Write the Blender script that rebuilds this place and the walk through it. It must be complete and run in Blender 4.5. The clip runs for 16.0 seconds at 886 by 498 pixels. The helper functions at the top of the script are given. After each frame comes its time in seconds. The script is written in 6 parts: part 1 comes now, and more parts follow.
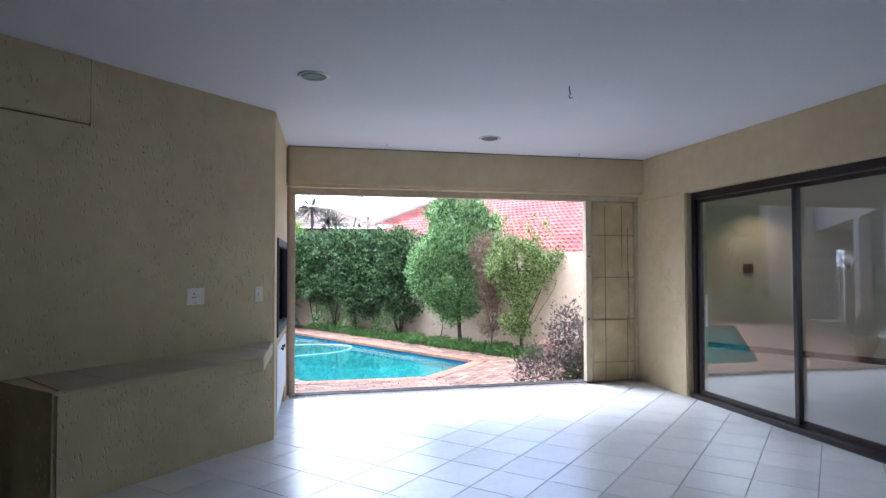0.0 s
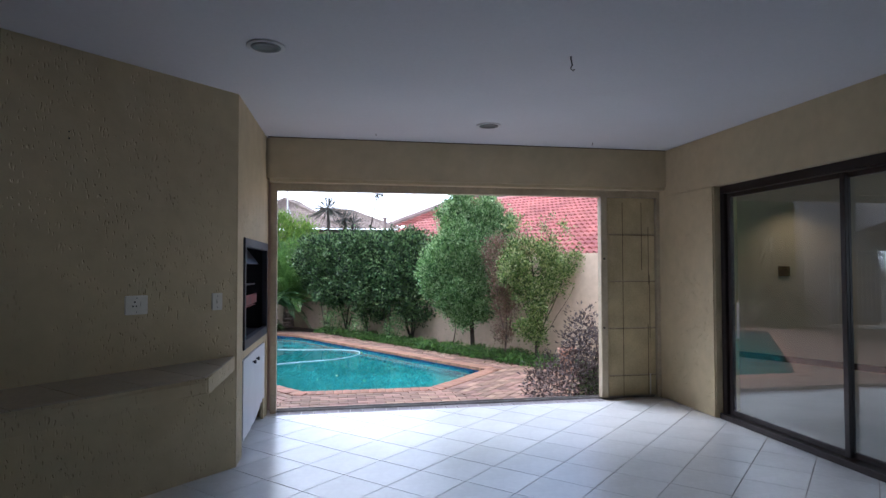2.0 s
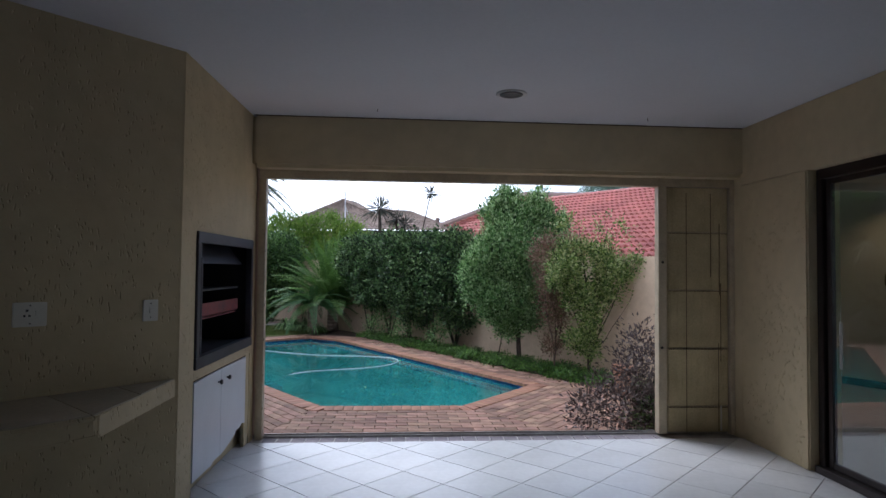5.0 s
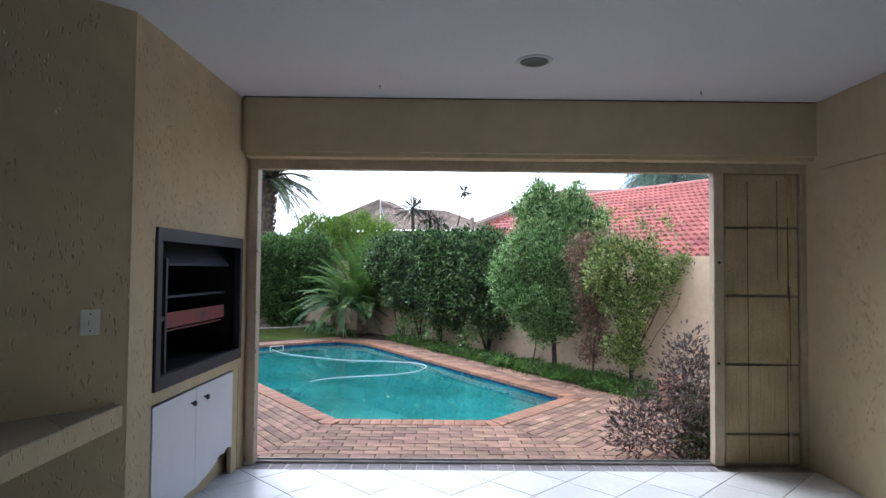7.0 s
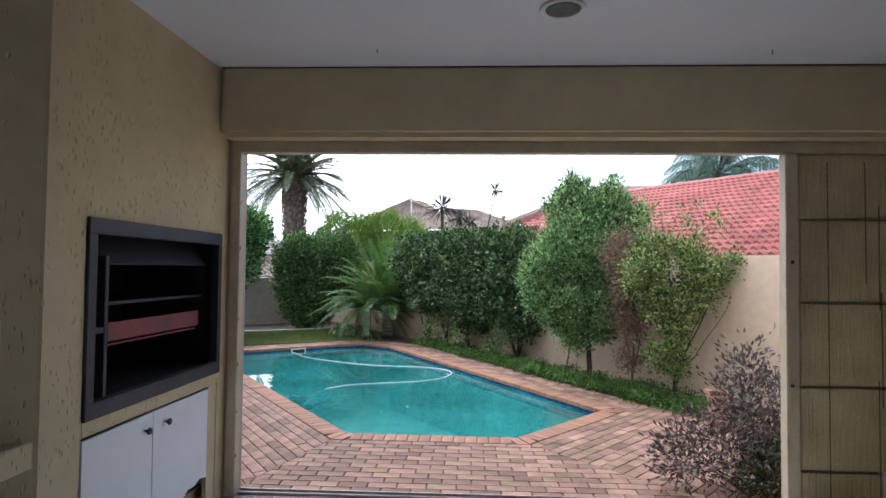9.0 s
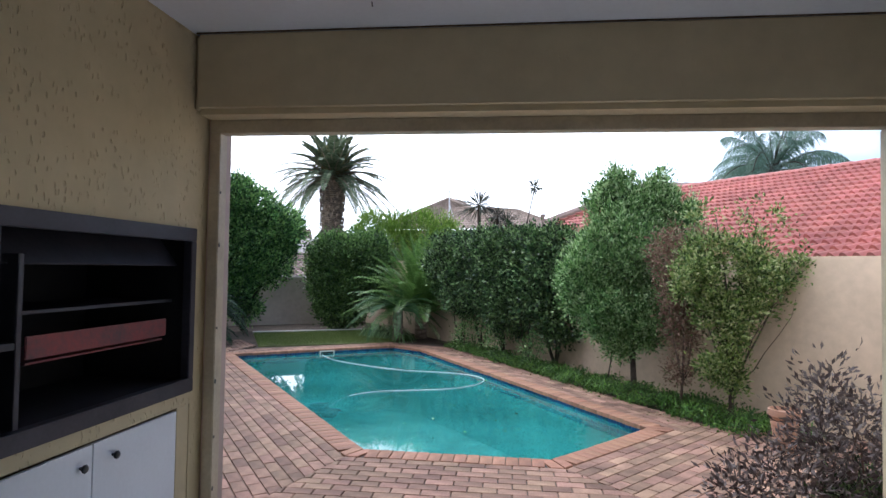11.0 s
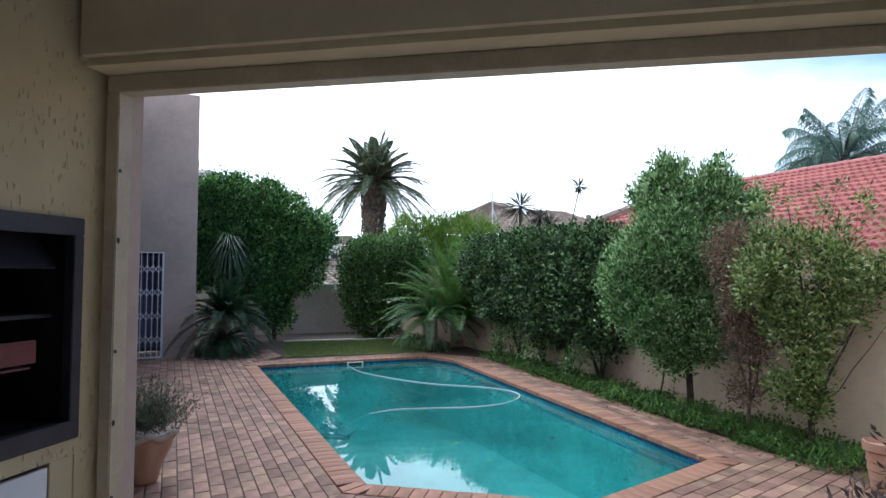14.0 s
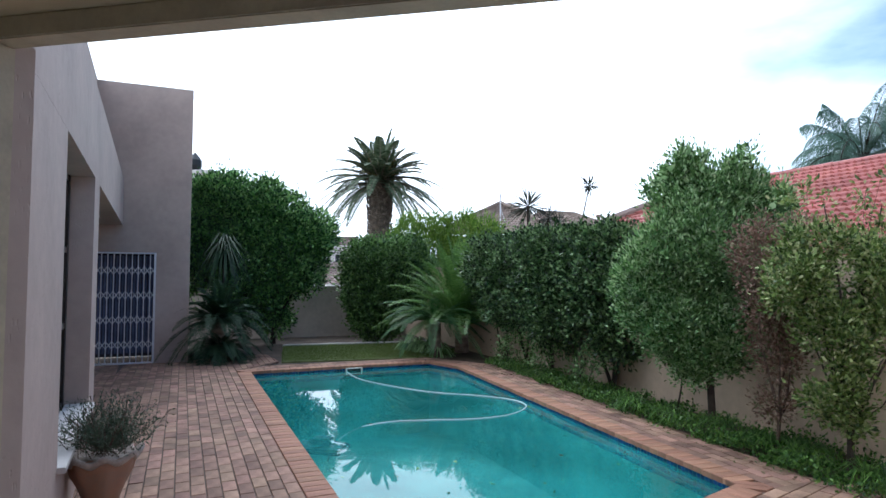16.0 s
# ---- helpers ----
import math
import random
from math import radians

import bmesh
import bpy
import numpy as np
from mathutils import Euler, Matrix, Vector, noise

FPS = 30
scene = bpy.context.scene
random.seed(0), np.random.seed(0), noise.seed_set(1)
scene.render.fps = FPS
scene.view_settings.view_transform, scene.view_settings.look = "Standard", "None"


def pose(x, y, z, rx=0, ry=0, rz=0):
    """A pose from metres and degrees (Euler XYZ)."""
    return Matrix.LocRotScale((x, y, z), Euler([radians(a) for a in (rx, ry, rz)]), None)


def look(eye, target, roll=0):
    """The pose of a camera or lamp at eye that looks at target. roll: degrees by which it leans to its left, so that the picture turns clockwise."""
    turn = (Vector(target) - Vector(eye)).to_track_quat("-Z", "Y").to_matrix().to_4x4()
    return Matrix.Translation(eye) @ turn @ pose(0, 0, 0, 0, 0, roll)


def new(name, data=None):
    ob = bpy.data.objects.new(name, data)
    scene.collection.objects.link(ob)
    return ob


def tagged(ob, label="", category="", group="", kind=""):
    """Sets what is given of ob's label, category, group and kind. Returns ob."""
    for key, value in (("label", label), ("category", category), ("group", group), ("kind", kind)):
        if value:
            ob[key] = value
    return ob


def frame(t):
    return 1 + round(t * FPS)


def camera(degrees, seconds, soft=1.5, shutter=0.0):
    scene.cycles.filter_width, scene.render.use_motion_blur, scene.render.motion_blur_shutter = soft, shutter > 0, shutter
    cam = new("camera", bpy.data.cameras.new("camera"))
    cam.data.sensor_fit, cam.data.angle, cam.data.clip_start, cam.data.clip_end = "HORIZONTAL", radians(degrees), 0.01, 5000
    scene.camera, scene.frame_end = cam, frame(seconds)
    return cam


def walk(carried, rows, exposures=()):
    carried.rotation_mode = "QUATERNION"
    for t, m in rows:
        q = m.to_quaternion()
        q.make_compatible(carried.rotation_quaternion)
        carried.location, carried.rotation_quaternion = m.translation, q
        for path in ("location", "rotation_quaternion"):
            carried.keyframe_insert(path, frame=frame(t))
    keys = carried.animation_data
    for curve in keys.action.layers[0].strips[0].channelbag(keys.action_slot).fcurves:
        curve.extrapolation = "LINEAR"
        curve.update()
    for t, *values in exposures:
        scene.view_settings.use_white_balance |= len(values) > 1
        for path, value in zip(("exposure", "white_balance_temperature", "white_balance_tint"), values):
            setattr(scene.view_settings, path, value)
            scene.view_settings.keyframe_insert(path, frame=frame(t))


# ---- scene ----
cam = camera(72.8, 16.0)
EXPOSURES = [(0.0, 2.02, 5300, 14), (1.5, 1.30, 5320, 14), (3.5, 0.48, 5480, 14), (4.5, 0.08, 5540, 14), (7.0, 0.90, 5600, 12), (9.0, 0.78, 5760, 12), (12.5, 0.50, 5590, 10), (16.0, 0.26, 5450, 8)]
PATH = [
    (0, (0.173, -6.305, 1.324), (0.614, -4.355, 1.379), -0.1),
    (0.5, (0.253, -6.142, 1.333), (0.682, -4.189, 1.389), -0.4),
    (1, (0.343, -6.014, 1.335), (0.754, -4.057, 1.395), -0.3),
    (1.5, (0.453, -5.888, 1.332), (0.84, -3.927, 1.392), -0.0),
    (2, (0.568, -5.762, 1.338), (0.927, -3.795, 1.398), -0.1),
    (2.5, (0.661, -5.622, 1.331), (0.991, -3.65, 1.393), -0.0),
    (3, (0.767, -5.452, 1.338), (1.067, -3.476, 1.402), 0.1),
    (3.5, (0.845, -5.304, 1.34), (1.119, -3.323, 1.404), 0.2),
    (4, (0.934, -5.145, 1.343), (1.177, -3.161, 1.409), 0.2),
    (4.5, (1.024, -5.001, 1.342), (1.218, -3.011, 1.409), 0.4),
    (7, (1.311, -4.226, 1.356), (1.329, -2.227, 1.424), 0.5),
    (7.5, (1.345, -4.052, 1.344), (1.334, -2.053, 1.411), 0.4),
    (8, (1.378, -3.879, 1.358), (1.335, -1.881, 1.425), 0.6),
    (8.5, (1.392, -3.719, 1.357), (1.326, -1.721, 1.423), 0.7),
    (9, (1.443, -3.572, 1.358), (1.349, -1.576, 1.426), 0.6),
    (11.5, (1.603, -2.807, 1.374), (1.334, -0.826, 1.44), 0.8),
    (12, (1.672, -2.663, 1.369), (1.361, -0.688, 1.442), 0.5),
    (12.5, (1.69, -2.502, 1.345), (1.348, -0.533, 1.423), 0.4),
    (13, (1.689, -2.309, 1.358), (1.329, -0.343, 1.434), 0.6),
    (13.5, (1.721, -2.177, 1.351), (1.342, -0.215, 1.433), 0.3),
    (14, (1.73, -2.05, 1.353), (1.343, -0.089, 1.436), 0.3),
    (14.5, (1.767, -1.899, 1.366), (1.369, 0.059, 1.45), 0.3),
    (15, (1.753, -1.744, 1.346), (1.357, 0.214, 1.437), 0.2),
    (15.5, (1.733, -1.639, 1.338), (1.327, 0.317, 1.431), 0.2),
    (16, (1.73, -1.477, 1.357), (1.314, 0.477, 1.445), 0.3),
]
walk(cam, [(t, look(eye, target, roll)) for t, eye, target, roll in PATH], EXPOSURES)

scene.view_settings.exposure = 0.0

# ---- plan ----
U = Vector((-0.571, 0.821, 0))            # along the boundary wall and the pool's right side
V = Vector((0.821, 0.571, 0))             # across the garden
D = Vector((0.705, 0.709, 0))             # along the diagonal room wall
F = Vector((-0.6145, 0.7889, 0))          # along the house front
GROUND, WATER = -0.36, -0.445
CEILING = 2.52
POOL = [(0.17, 2.70), (1.93, 2.68), (3.06, 3.98), (-0.36, 9.75), (-1.04, 10.25), (-3.80, 8.28)]

# ---- world and sun ----
world = bpy.data.worlds.new("world")
scene.world = world
world.use_nodes = True
wt = world.node_tree
bg = wt.nodes["Background"]
sky = wt.nodes.new("ShaderNodeTexSky")
sky.sky_type, sky.sun_disc = "NISHITA", False
sky.sun_elevation, sky.sun_rotation = radians(50), radians(-34)
sky.air_density, sky.dust_density = 1.1, 0.6
bg.inputs["Strength"].default_value = 0.135
texco = wt.nodes.new("ShaderNodeTexCoord")
stretch = wt.nodes.new("ShaderNodeMapping")
stretch.inputs["Scale"].default_value = (1.0, 1.0, 2.6)
cloud = wt.nodes.new("ShaderNodeTexNoise")
cloud.inputs["Scale"].default_value, cloud.inputs["Detail"].default_value = 1.7, 7.0
cover = wt.nodes.new("ShaderNodeMapRange")
cover.inputs["From Min"].default_value, cover.inputs["From Max"].default_value = 0.18, 0.50
heading = wt.nodes.new("ShaderNodeSeparateXYZ")
lean = wt.nodes.new("ShaderNodeMath")
lean.operation = "MULTIPLY_ADD"
lean.inputs[1].default_value = -0.9
mixer = wt.nodes.new("ShaderNodeMix")
mixer.data_type = "RGBA"
mixer.inputs[7].default_value = (14.4, 14.6, 15.0, 1)
wt.links.new(texco.outputs["Generated"], stretch.inputs["Vector"])
wt.links.new(stretch.outputs["Vector"], cloud.inputs["Vector"])
wt.links.new(texco.outputs["Generated"], heading.inputs[0])
wt.links.new(heading.outputs["X"], lean.inputs[0])
wt.links.new(cloud.outputs["Fac"], lean.inputs[2])
wt.links.new(lean.outputs[0], cover.inputs["Value"])
wt.links.new(cover.outputs["Result"], mixer.inputs[0])
wt.links.new(sky.outputs["Color"], mixer.inputs[6])
wt.links.new(mixer.outputs[2], bg.inputs["Color"])

sun = new("sun", bpy.data.lights.new("sun", "SUN"))
sun.data.energy, sun.data.angle, sun.data.color = 1.3, radians(20), (1.0, 0.95, 0.88)
sun.matrix_world = look((0, 0, 0), (math.sin(radians(34)) * math.cos(radians(50)), -math.cos(radians(34)) * math.cos(radians(50)), -math.sin(radians(50))))

inner_lamp = new("inner_lamp_light", bpy.data.lights.new("inner_lamp_light", "SPOT"))
inner_lamp.data.energy, inner_lamp.data.color, inner_lamp.data.spot_size = 7, (1.0, 0.68, 0.36), radians(110)
inner_lamp.data.spot_blend = 0.8
inner_lamp.matrix_world = look((6.35, 1.35, 2.47), (6.5, 1.45, 0))

# added fill lamp brightening the inner room from an assumed opening out of view
room_fill = new("inner_fill_light", bpy.data.lights.new("inner_fill_light", "AREA"))
room_fill.data.shape, room_fill.data.size, room_fill.data.size_y = "RECTANGLE", 2.6, 1.6
room_fill.data.energy, room_fill.data.color = 6.5, (0.93, 0.97, 1.0)
room_fill.matrix_world = look((8.09, -5.0, 1.35), (5, -4.2, 1.2))

# ---- materials ----


def material(name, color, rough=0.7, vary=0.12, scale=3.0, bump=0.15, fine=60.0, metal=0.0, dark=None, random_part=0.0, sheen=0.5, thickness=0.004):
    """A surface with variation at two scales and a fine relief. random_part: how much single pieces differ."""
    m = bpy.data.materials.new(name)
    m.use_nodes = True
    nt = m.node_tree
    bsdf = nt.nodes["Principled BSDF"]
    bsdf.inputs["Roughness"].default_value = rough
    bsdf.inputs["Metallic"].default_value = metal
    bsdf.inputs["Specular IOR Level"].default_value = sheen
    co = nt.nodes.new("ShaderNodeTexCoord").outputs["Object"]
    wide = nt.nodes.new("ShaderNodeTexNoise")
    wide.inputs["Scale"].default_value, wide.inputs["Detail"].default_value = scale, 6
    small = nt.nodes.new("ShaderNodeTexNoise")
    small.inputs["Scale"].default_value, small.inputs["Detail"].default_value = fine, 4
    nt.links.new(co, wide.inputs["Vector"])
    nt.links.new(co, small.inputs["Vector"])
    blend = nt.nodes.new("ShaderNodeMath")
    blend.operation = "MULTIPLY_ADD"
    blend.inputs[1].default_value, blend.inputs[2].default_value = 0.35, 0.0
    nt.links.new(small.outputs["Fac"], blend.inputs[0])
    total = nt.nodes.new("ShaderNodeMath")
    total.operation = "MULTIPLY_ADD"
    total.inputs[1].default_value = 0.65
    nt.links.new(wide.outputs["Fac"], total.inputs[0])
    nt.links.new(blend.outputs[0], total.inputs[2])
    ramp = nt.nodes.new("ShaderNodeValToRGB")
    low = dark or [c * (1 - 2 * vary) for c in color]
    ramp.color_ramp.elements[0].position, ramp.color_ramp.elements[1].position = 0.33, 0.66
    ramp.color_ramp.elements[0].color = (*low, 1)
    ramp.color_ramp.elements[1].color = (*[min(1, c * (1 + vary)) for c in color], 1)
    nt.links.new(total.outputs[0], ramp.inputs[0])
    out = ramp.outputs[0]
    if random_part:
        info = nt.nodes.new("ShaderNodeObjectInfo")
        geo = nt.nodes.new("ShaderNodeNewGeometry")
        add = nt.nodes.new("ShaderNodeMath")
        add.operation = "ADD"
        wrap = nt.nodes.new("ShaderNodeMath")
        wrap.operation = "FRACT"
        nt.links.new(info.outputs["Random"], add.inputs[0])
        nt.links.new(geo.outputs["Random Per Island"], add.inputs[1])
        nt.links.new(add.outputs[0], wrap.inputs[0])
        spread = nt.nodes.new("ShaderNodeMapRange")
        spread.inputs["To Min"].default_value, spread.inputs["To Max"].default_value = 1 - random_part, 1 + random_part
        nt.links.new(wrap.outputs[0], spread.inputs["Value"])
        hue = nt.nodes.new("ShaderNodeHueSaturation")
        hs = nt.nodes.new("ShaderNodeMapRange")
        hs.inputs["To Min"].default_value, hs.inputs["To Max"].default_value = 0.5 - random_part * 0.035, 0.5 + random_part * 0.035
        shuffle = nt.nodes.new("ShaderNodeMath")
        shuffle.operation = "FRACT"
        times = nt.nodes.new("ShaderNodeMath")
        times.operation = "MULTIPLY"
        times.inputs[1].default_value = 7.31
        nt.links.new(wrap.outputs[0], times.inputs[0])
        nt.links.new(times.outputs[0], shuffle.inputs[0])
        nt.links.new(shuffle.outputs[0], hs.inputs["Value"])
        nt.links.new(hs.outputs[0], hue.inputs["Hue"])
        nt.links.new(spread.outputs[0], hue.inputs["Value"])
        nt.links.new(out, hue.inputs["Color"])
        out = hue.outputs[0]
    nt.links.new(out, bsdf.inputs["Base Color"])
    if bump:
        b = nt.nodes.new("ShaderNodeBump")
        b.inputs["Strength"].default_value, b.inputs["Distance"].default_value = bump, thickness
        nt.links.new(total.outputs[0], b.inputs["Height"])
        nt.links.new(b.outputs[0], bsdf.inputs["Normal"])
    return m


def plaster(name, color, dents=0.5, density=0.60, vary=0.08, scale=1.2, stain=None):
    """Painted bagged plaster: smooth swells and scattered short upright dents, gathered in patches."""
    m = material(name, color, 0.75, vary, scale, 0, 9.0, sheen=0.25)
    nt = m.node_tree
    bsdf = nt.nodes["Principled BSDF"]
    co = nt.nodes.new("ShaderNodeTexCoord").outputs["Object"]
    squash = nt.nodes.new("ShaderNodeMapping")
    squash.inputs["Scale"].default_value = (1, 1, 0.38)
    nt.links.new(co, squash.inputs["Vector"])
    pits = nt.nodes.new("ShaderNodeTexVoronoi")
    pits.inputs["Scale"].default_value, pits.inputs["Randomness"].default_value = 52, 1.0
    warp = nt.nodes.new("ShaderNodeTexNoise")
    warp.inputs["Scale"].default_value = 16
    nt.links.new(squash.outputs[0], warp.inputs["Vector"])
    addv = nt.nodes.new("ShaderNodeVectorMath")
    addv.operation = "MULTIPLY_ADD"
    addv.inputs[1].default_value = (0.05, 0.05, 0.05)
    nt.links.new(warp.outputs["Color"], addv.inputs[0])
    nt.links.new(squash.outputs[0], addv.inputs[2])
    nt.links.new(addv.outputs[0], pits.inputs["Vector"])
    hole = nt.nodes.new("ShaderNodeMapRange")
    hole.interpolation_type = "SMOOTHSTEP"
    hole.inputs["From Min"].default_value, hole.inputs["From Max"].default_value = 0.08, 0.30
    nt.links.new(pits.outputs["Distance"], hole.inputs["Value"])
    patch = nt.nodes.new("ShaderNodeTexNoise")
    patch.inputs["Scale"].default_value, patch.inputs["Detail"].default_value = 5.0, 6
    nt.links.new(co, patch.inputs["Vector"])
    keep = nt.nodes.new("ShaderNodeMapRange")
    keep.inputs["From Min"].default_value, keep.inputs["From Max"].default_value = density - 0.06, density
    keep.inputs["To Min"].default_value, keep.inputs["To Max"].default_value = 1, 0
    nt.links.new(patch.outputs["Fac"], keep.inputs["Value"])
    top = nt.nodes.new("ShaderNodeMath")
    top.operation = "MAXIMUM"
    nt.links.new(hole.outputs[0], top.inputs[0])
    nt.links.new(keep.outputs[0], top.inputs[1])
    b = nt.nodes.new("ShaderNodeBump")
    b.inputs["Strength"].default_value, b.inputs["Distance"].default_value = dents, 0.007
    nt.links.new(top.outputs[0], b.inputs["Height"])
    swell = nt.nodes.new("ShaderNodeTexNoise")
    swell.inputs["Scale"].default_value, swell.inputs["Detail"].default_value = 7, 5
    nt.links.new(co, swell.inputs["Vector"])
    b2 = nt.nodes.new("ShaderNodeBump")
    b2.inputs["Strength"].default_value, b2.inputs["Distance"].default_value = 0.35, 0.012
    nt.links.new(swell.outputs["Fac"], b2.inputs["Height"])
    nt.links.new(b.outputs[0], b2.inputs["Normal"])
    nt.links.new(b2.outputs[0], bsdf.inputs["Normal"])
    return m


def leafy(name, colors, rough=0.45, through_light=0.25):
    """Leaves that differ one by one."""
    m = bpy.data.materials.new(name)
    m.use_nodes = True
    nt = m.node_tree
    bsdf = nt.nodes["Principled BSDF"]
    bsdf.inputs["Roughness"].default_value = rough
    bsdf.inputs["Specular IOR Level"].default_value = 0.35
    geo = nt.nodes.new("ShaderNodeNewGeometry")
    ramp = nt.nodes.new("ShaderNodeValToRGB")
    while len(ramp.color_ramp.elements) < len(colors):
        ramp.color_ramp.elements.new(0.5)
    for n, c in enumerate(colors):
        ramp.color_ramp.elements[n].position = n / (len(colors) - 1)
        ramp.color_ramp.elements[n].color = (*c, 1)
    nt.links.new(geo.outputs["Random Per Island"], ramp.inputs[0])
    nt.links.new(ramp.outputs[0], bsdf.inputs["Base Color"])
    trans = nt.nodes.new("ShaderNodeBsdfTranslucent")
    nt.links.new(ramp.outputs[0], trans.inputs["Color"])
    mix = nt.nodes.new("ShaderNodeMixShader")
    mix.inputs[0].default_value = through_light
    nt.links.new(bsdf.outputs[0], mix.inputs[1])
    nt.links.new(trans.outputs[0], mix.inputs[2])
    nt.links.new(mix.outputs[0], nt.nodes["Material Output"].inputs["Surface"])
    return m


def glazing(name, tint=(1, 1, 1), gloss=1.0, ior=1.5, ripple=0.0, cloudy=None, share=0.0, thin=0.0):
    """Clear pane or water: sees through, with mirror gloss by angle."""
    m = bpy.data.materials.new(name)
    m.use_nodes = True
    nt = m.node_tree
    nt.nodes.remove(nt.nodes["Principled BSDF"])
    clear = nt.nodes.new("ShaderNodeBsdfTransparent")
    clear.inputs["Color"].default_value = (*tint, 1)
    shine = nt.nodes.new("ShaderNodeBsdfGlossy")
    shine.inputs["Roughness"].default_value = 0.0
    shine.inputs["Color"].default_value = (gloss, gloss, gloss, 1)
    if thin:
        facing = nt.nodes.new("ShaderNodeLayerWeight")
        facing.inputs["Blend"].default_value = 0.5
        steep = nt.nodes.new("ShaderNodeMath")
        steep.operation = "POWER"
        steep.inputs[1].default_value = 4.0
        fres = nt.nodes.new("ShaderNodeMath")
        fres.operation = "MULTIPLY_ADD"
        fres.inputs[1].default_value, fres.inputs[2].default_value = 0.85, thin
        nt.links.new(facing.outputs["Facing"], steep.inputs[0])
        nt.links.new(steep.outputs[0], fres.inputs[0])
    else:
        fres = nt.nodes.new("ShaderNodeFresnel")
        fres.inputs["IOR"].default_value = ior
    mix = nt.nodes.new("ShaderNodeMixShader")
    nt.links.new(fres.outputs[0], mix.inputs[0])
    if cloudy:
        murk = nt.nodes.new("ShaderNodeBsdfDiffuse")
        spots = nt.nodes.new("ShaderNodeTexNoise")
        spots.inputs["Scale"].default_value, spots.inputs["Detail"].default_value = 0.8, 5
        tone = nt.nodes.new("ShaderNodeValToRGB")
        tone.color_ramp.elements[0].position, tone.color_ramp.elements[1].position = 0.35, 0.62
        tone.color_ramp.elements[0].color = (*[c * 0.62 for c in cloudy], 1)
        tone.color_ramp.elements[1].color = (*[c * 1.2 for c in cloudy], 1)
        place = nt.nodes.new("ShaderNodeTexCoord")
        body = nt.nodes.new("ShaderNodeMixShader")
        body.inputs[0].default_value = share
        nt.links.new(place.outputs["Object"], spots.inputs["Vector"])
        nt.links.new(spots.outputs["Fac"], tone.inputs[0])
        nt.links.new(tone.outputs[0], murk.inputs["Color"])
        nt.links.new(clear.outputs[0], body.inputs[1])
        nt.links.new(murk.outputs[0], body.inputs[2])
        nt.links.new(body.outputs[0], mix.inputs[1])
    else:
        nt.links.new(clear.outputs[0], mix.inputs[1])
    nt.links.new(shine.outputs[0], mix.inputs[2])
    nt.links.new(mix.outputs[0], nt.nodes["Material Output"].inputs["Surface"])
    if ripple:
        co = nt.nodes.new("ShaderNodeTexCoord")
        wave = nt.nodes.new("ShaderNodeTexNoise")
        wave.inputs["Scale"].default_value, wave.inputs["Detail"].default_value = 2.2, 2
        b = nt.nodes.new("ShaderNodeBump")
        b.inputs["Strength"].default_value, b.inputs["Distance"].default_value = ripple, 0.02
        nt.links.new(co.outputs["Object"], wave.inputs["Vector"])
        nt.links.new(wave.outputs["Fac"], b.inputs["Height"])
        nt.links.new(b.outputs[0], shine.inputs["Normal"])
    return m


M_WALL = plaster("room_plaster", (0.57, 0.47, 0.295), 0.95, 0.50)
M_BEAM = plaster("beam_plaster", (0.58, 0.48, 0.305), 0.3, 0.66)
M_OUTER = plaster("outer_plaster", (0.50, 0.385, 0.33), 0.45, 0.56)
M_BOUNDARY = plaster("boundary_plaster", (0.62, 0.48, 0.35), 0.25, 0.62, 0.1)
M_FARWALL = plaster("far_boundary_plaster", (0.50, 0.42, 0.37), 0.3, 0.62, 0.1)
M_CEILING = material("ceiling_paint", (0.68, 0.68, 0.71), 0.8, 0.03, 0.8, 0.05, 40)
M_TILE = material("glazed_floor_tile", (0.76, 0.76, 0.75), 0.26, 0.06, 2.2, 0.06, 25, random_part=0.05)
M_GROUT = material("floor_grout", (0.42, 0.39, 0.36), 0.9, 0.2, 5, 0.2)
M_BRICK = material("clay_paver", (0.285, 0.172, 0.122), 0.8, 0.24, 5, 0.5, 90, random_part=0.32, sheen=0.3)
M_COPING = material("coping_paver", (0.34, 0.176, 0.112), 0.75, 0.2, 6, 0.5, 90, random_part=0.18, sheen=0.3)
M_SAND = material("joint_sand", (0.10, 0.075, 0.06), 0.95, 0.25, 8, 0.4)
M_SOIL = material("garden_soil", (0.085, 0.06, 0.042), 0.95, 0.3, 2.5, 0.8, 30, thickness=0.02)
M_SILLBRICK = material("grey_sill_brick", (0.22, 0.19, 0.20), 0.8, 0.2, 8, 0.4, 70, random_part=0.15)
M_FRAME = material("painted_steel_frame", (0.50, 0.42, 0.29), 0.5, 0.12, 9, 0.15, 60, dark=(0.42, 0.345, 0.24))
M_PANEL = material("painted_ribbed_panel", (0.62, 0.52, 0.31), 0.55, 0.1, 4, 0.15, 60, dark=(0.44, 0.36, 0.20))
M_TRACK = material("aluminium_track", (0.42, 0.40, 0.38), 0.4, 0.15, 10, 0.1, metal=0.7)
M_BRONZE = material("dark_bronze_frame", (0.035, 0.026, 0.024), 0.35, 0.15, 8, 0.05, 50, metal=0.4)
M_STEEL = material("dark_braai_steel", (0.052, 0.050, 0.062), 0.5, 0.15, 6, 0.1, 60, metal=0.3)
M_SOOT = material("sooty_steel", (0.012, 0.011, 0.012), 0.75, 0.3, 6, 0.2, 50)
M_RED = material("dusty_red_tray", (0.22, 0.035, 0.035), 0.5, 0.3, 7, 0.1, 60, dark=(0.09, 0.05, 0.055))
M_WHITE = material("white_melamine", (0.72, 0.73, 0.76), 0.4, 0.03, 4, 0.03, 60)
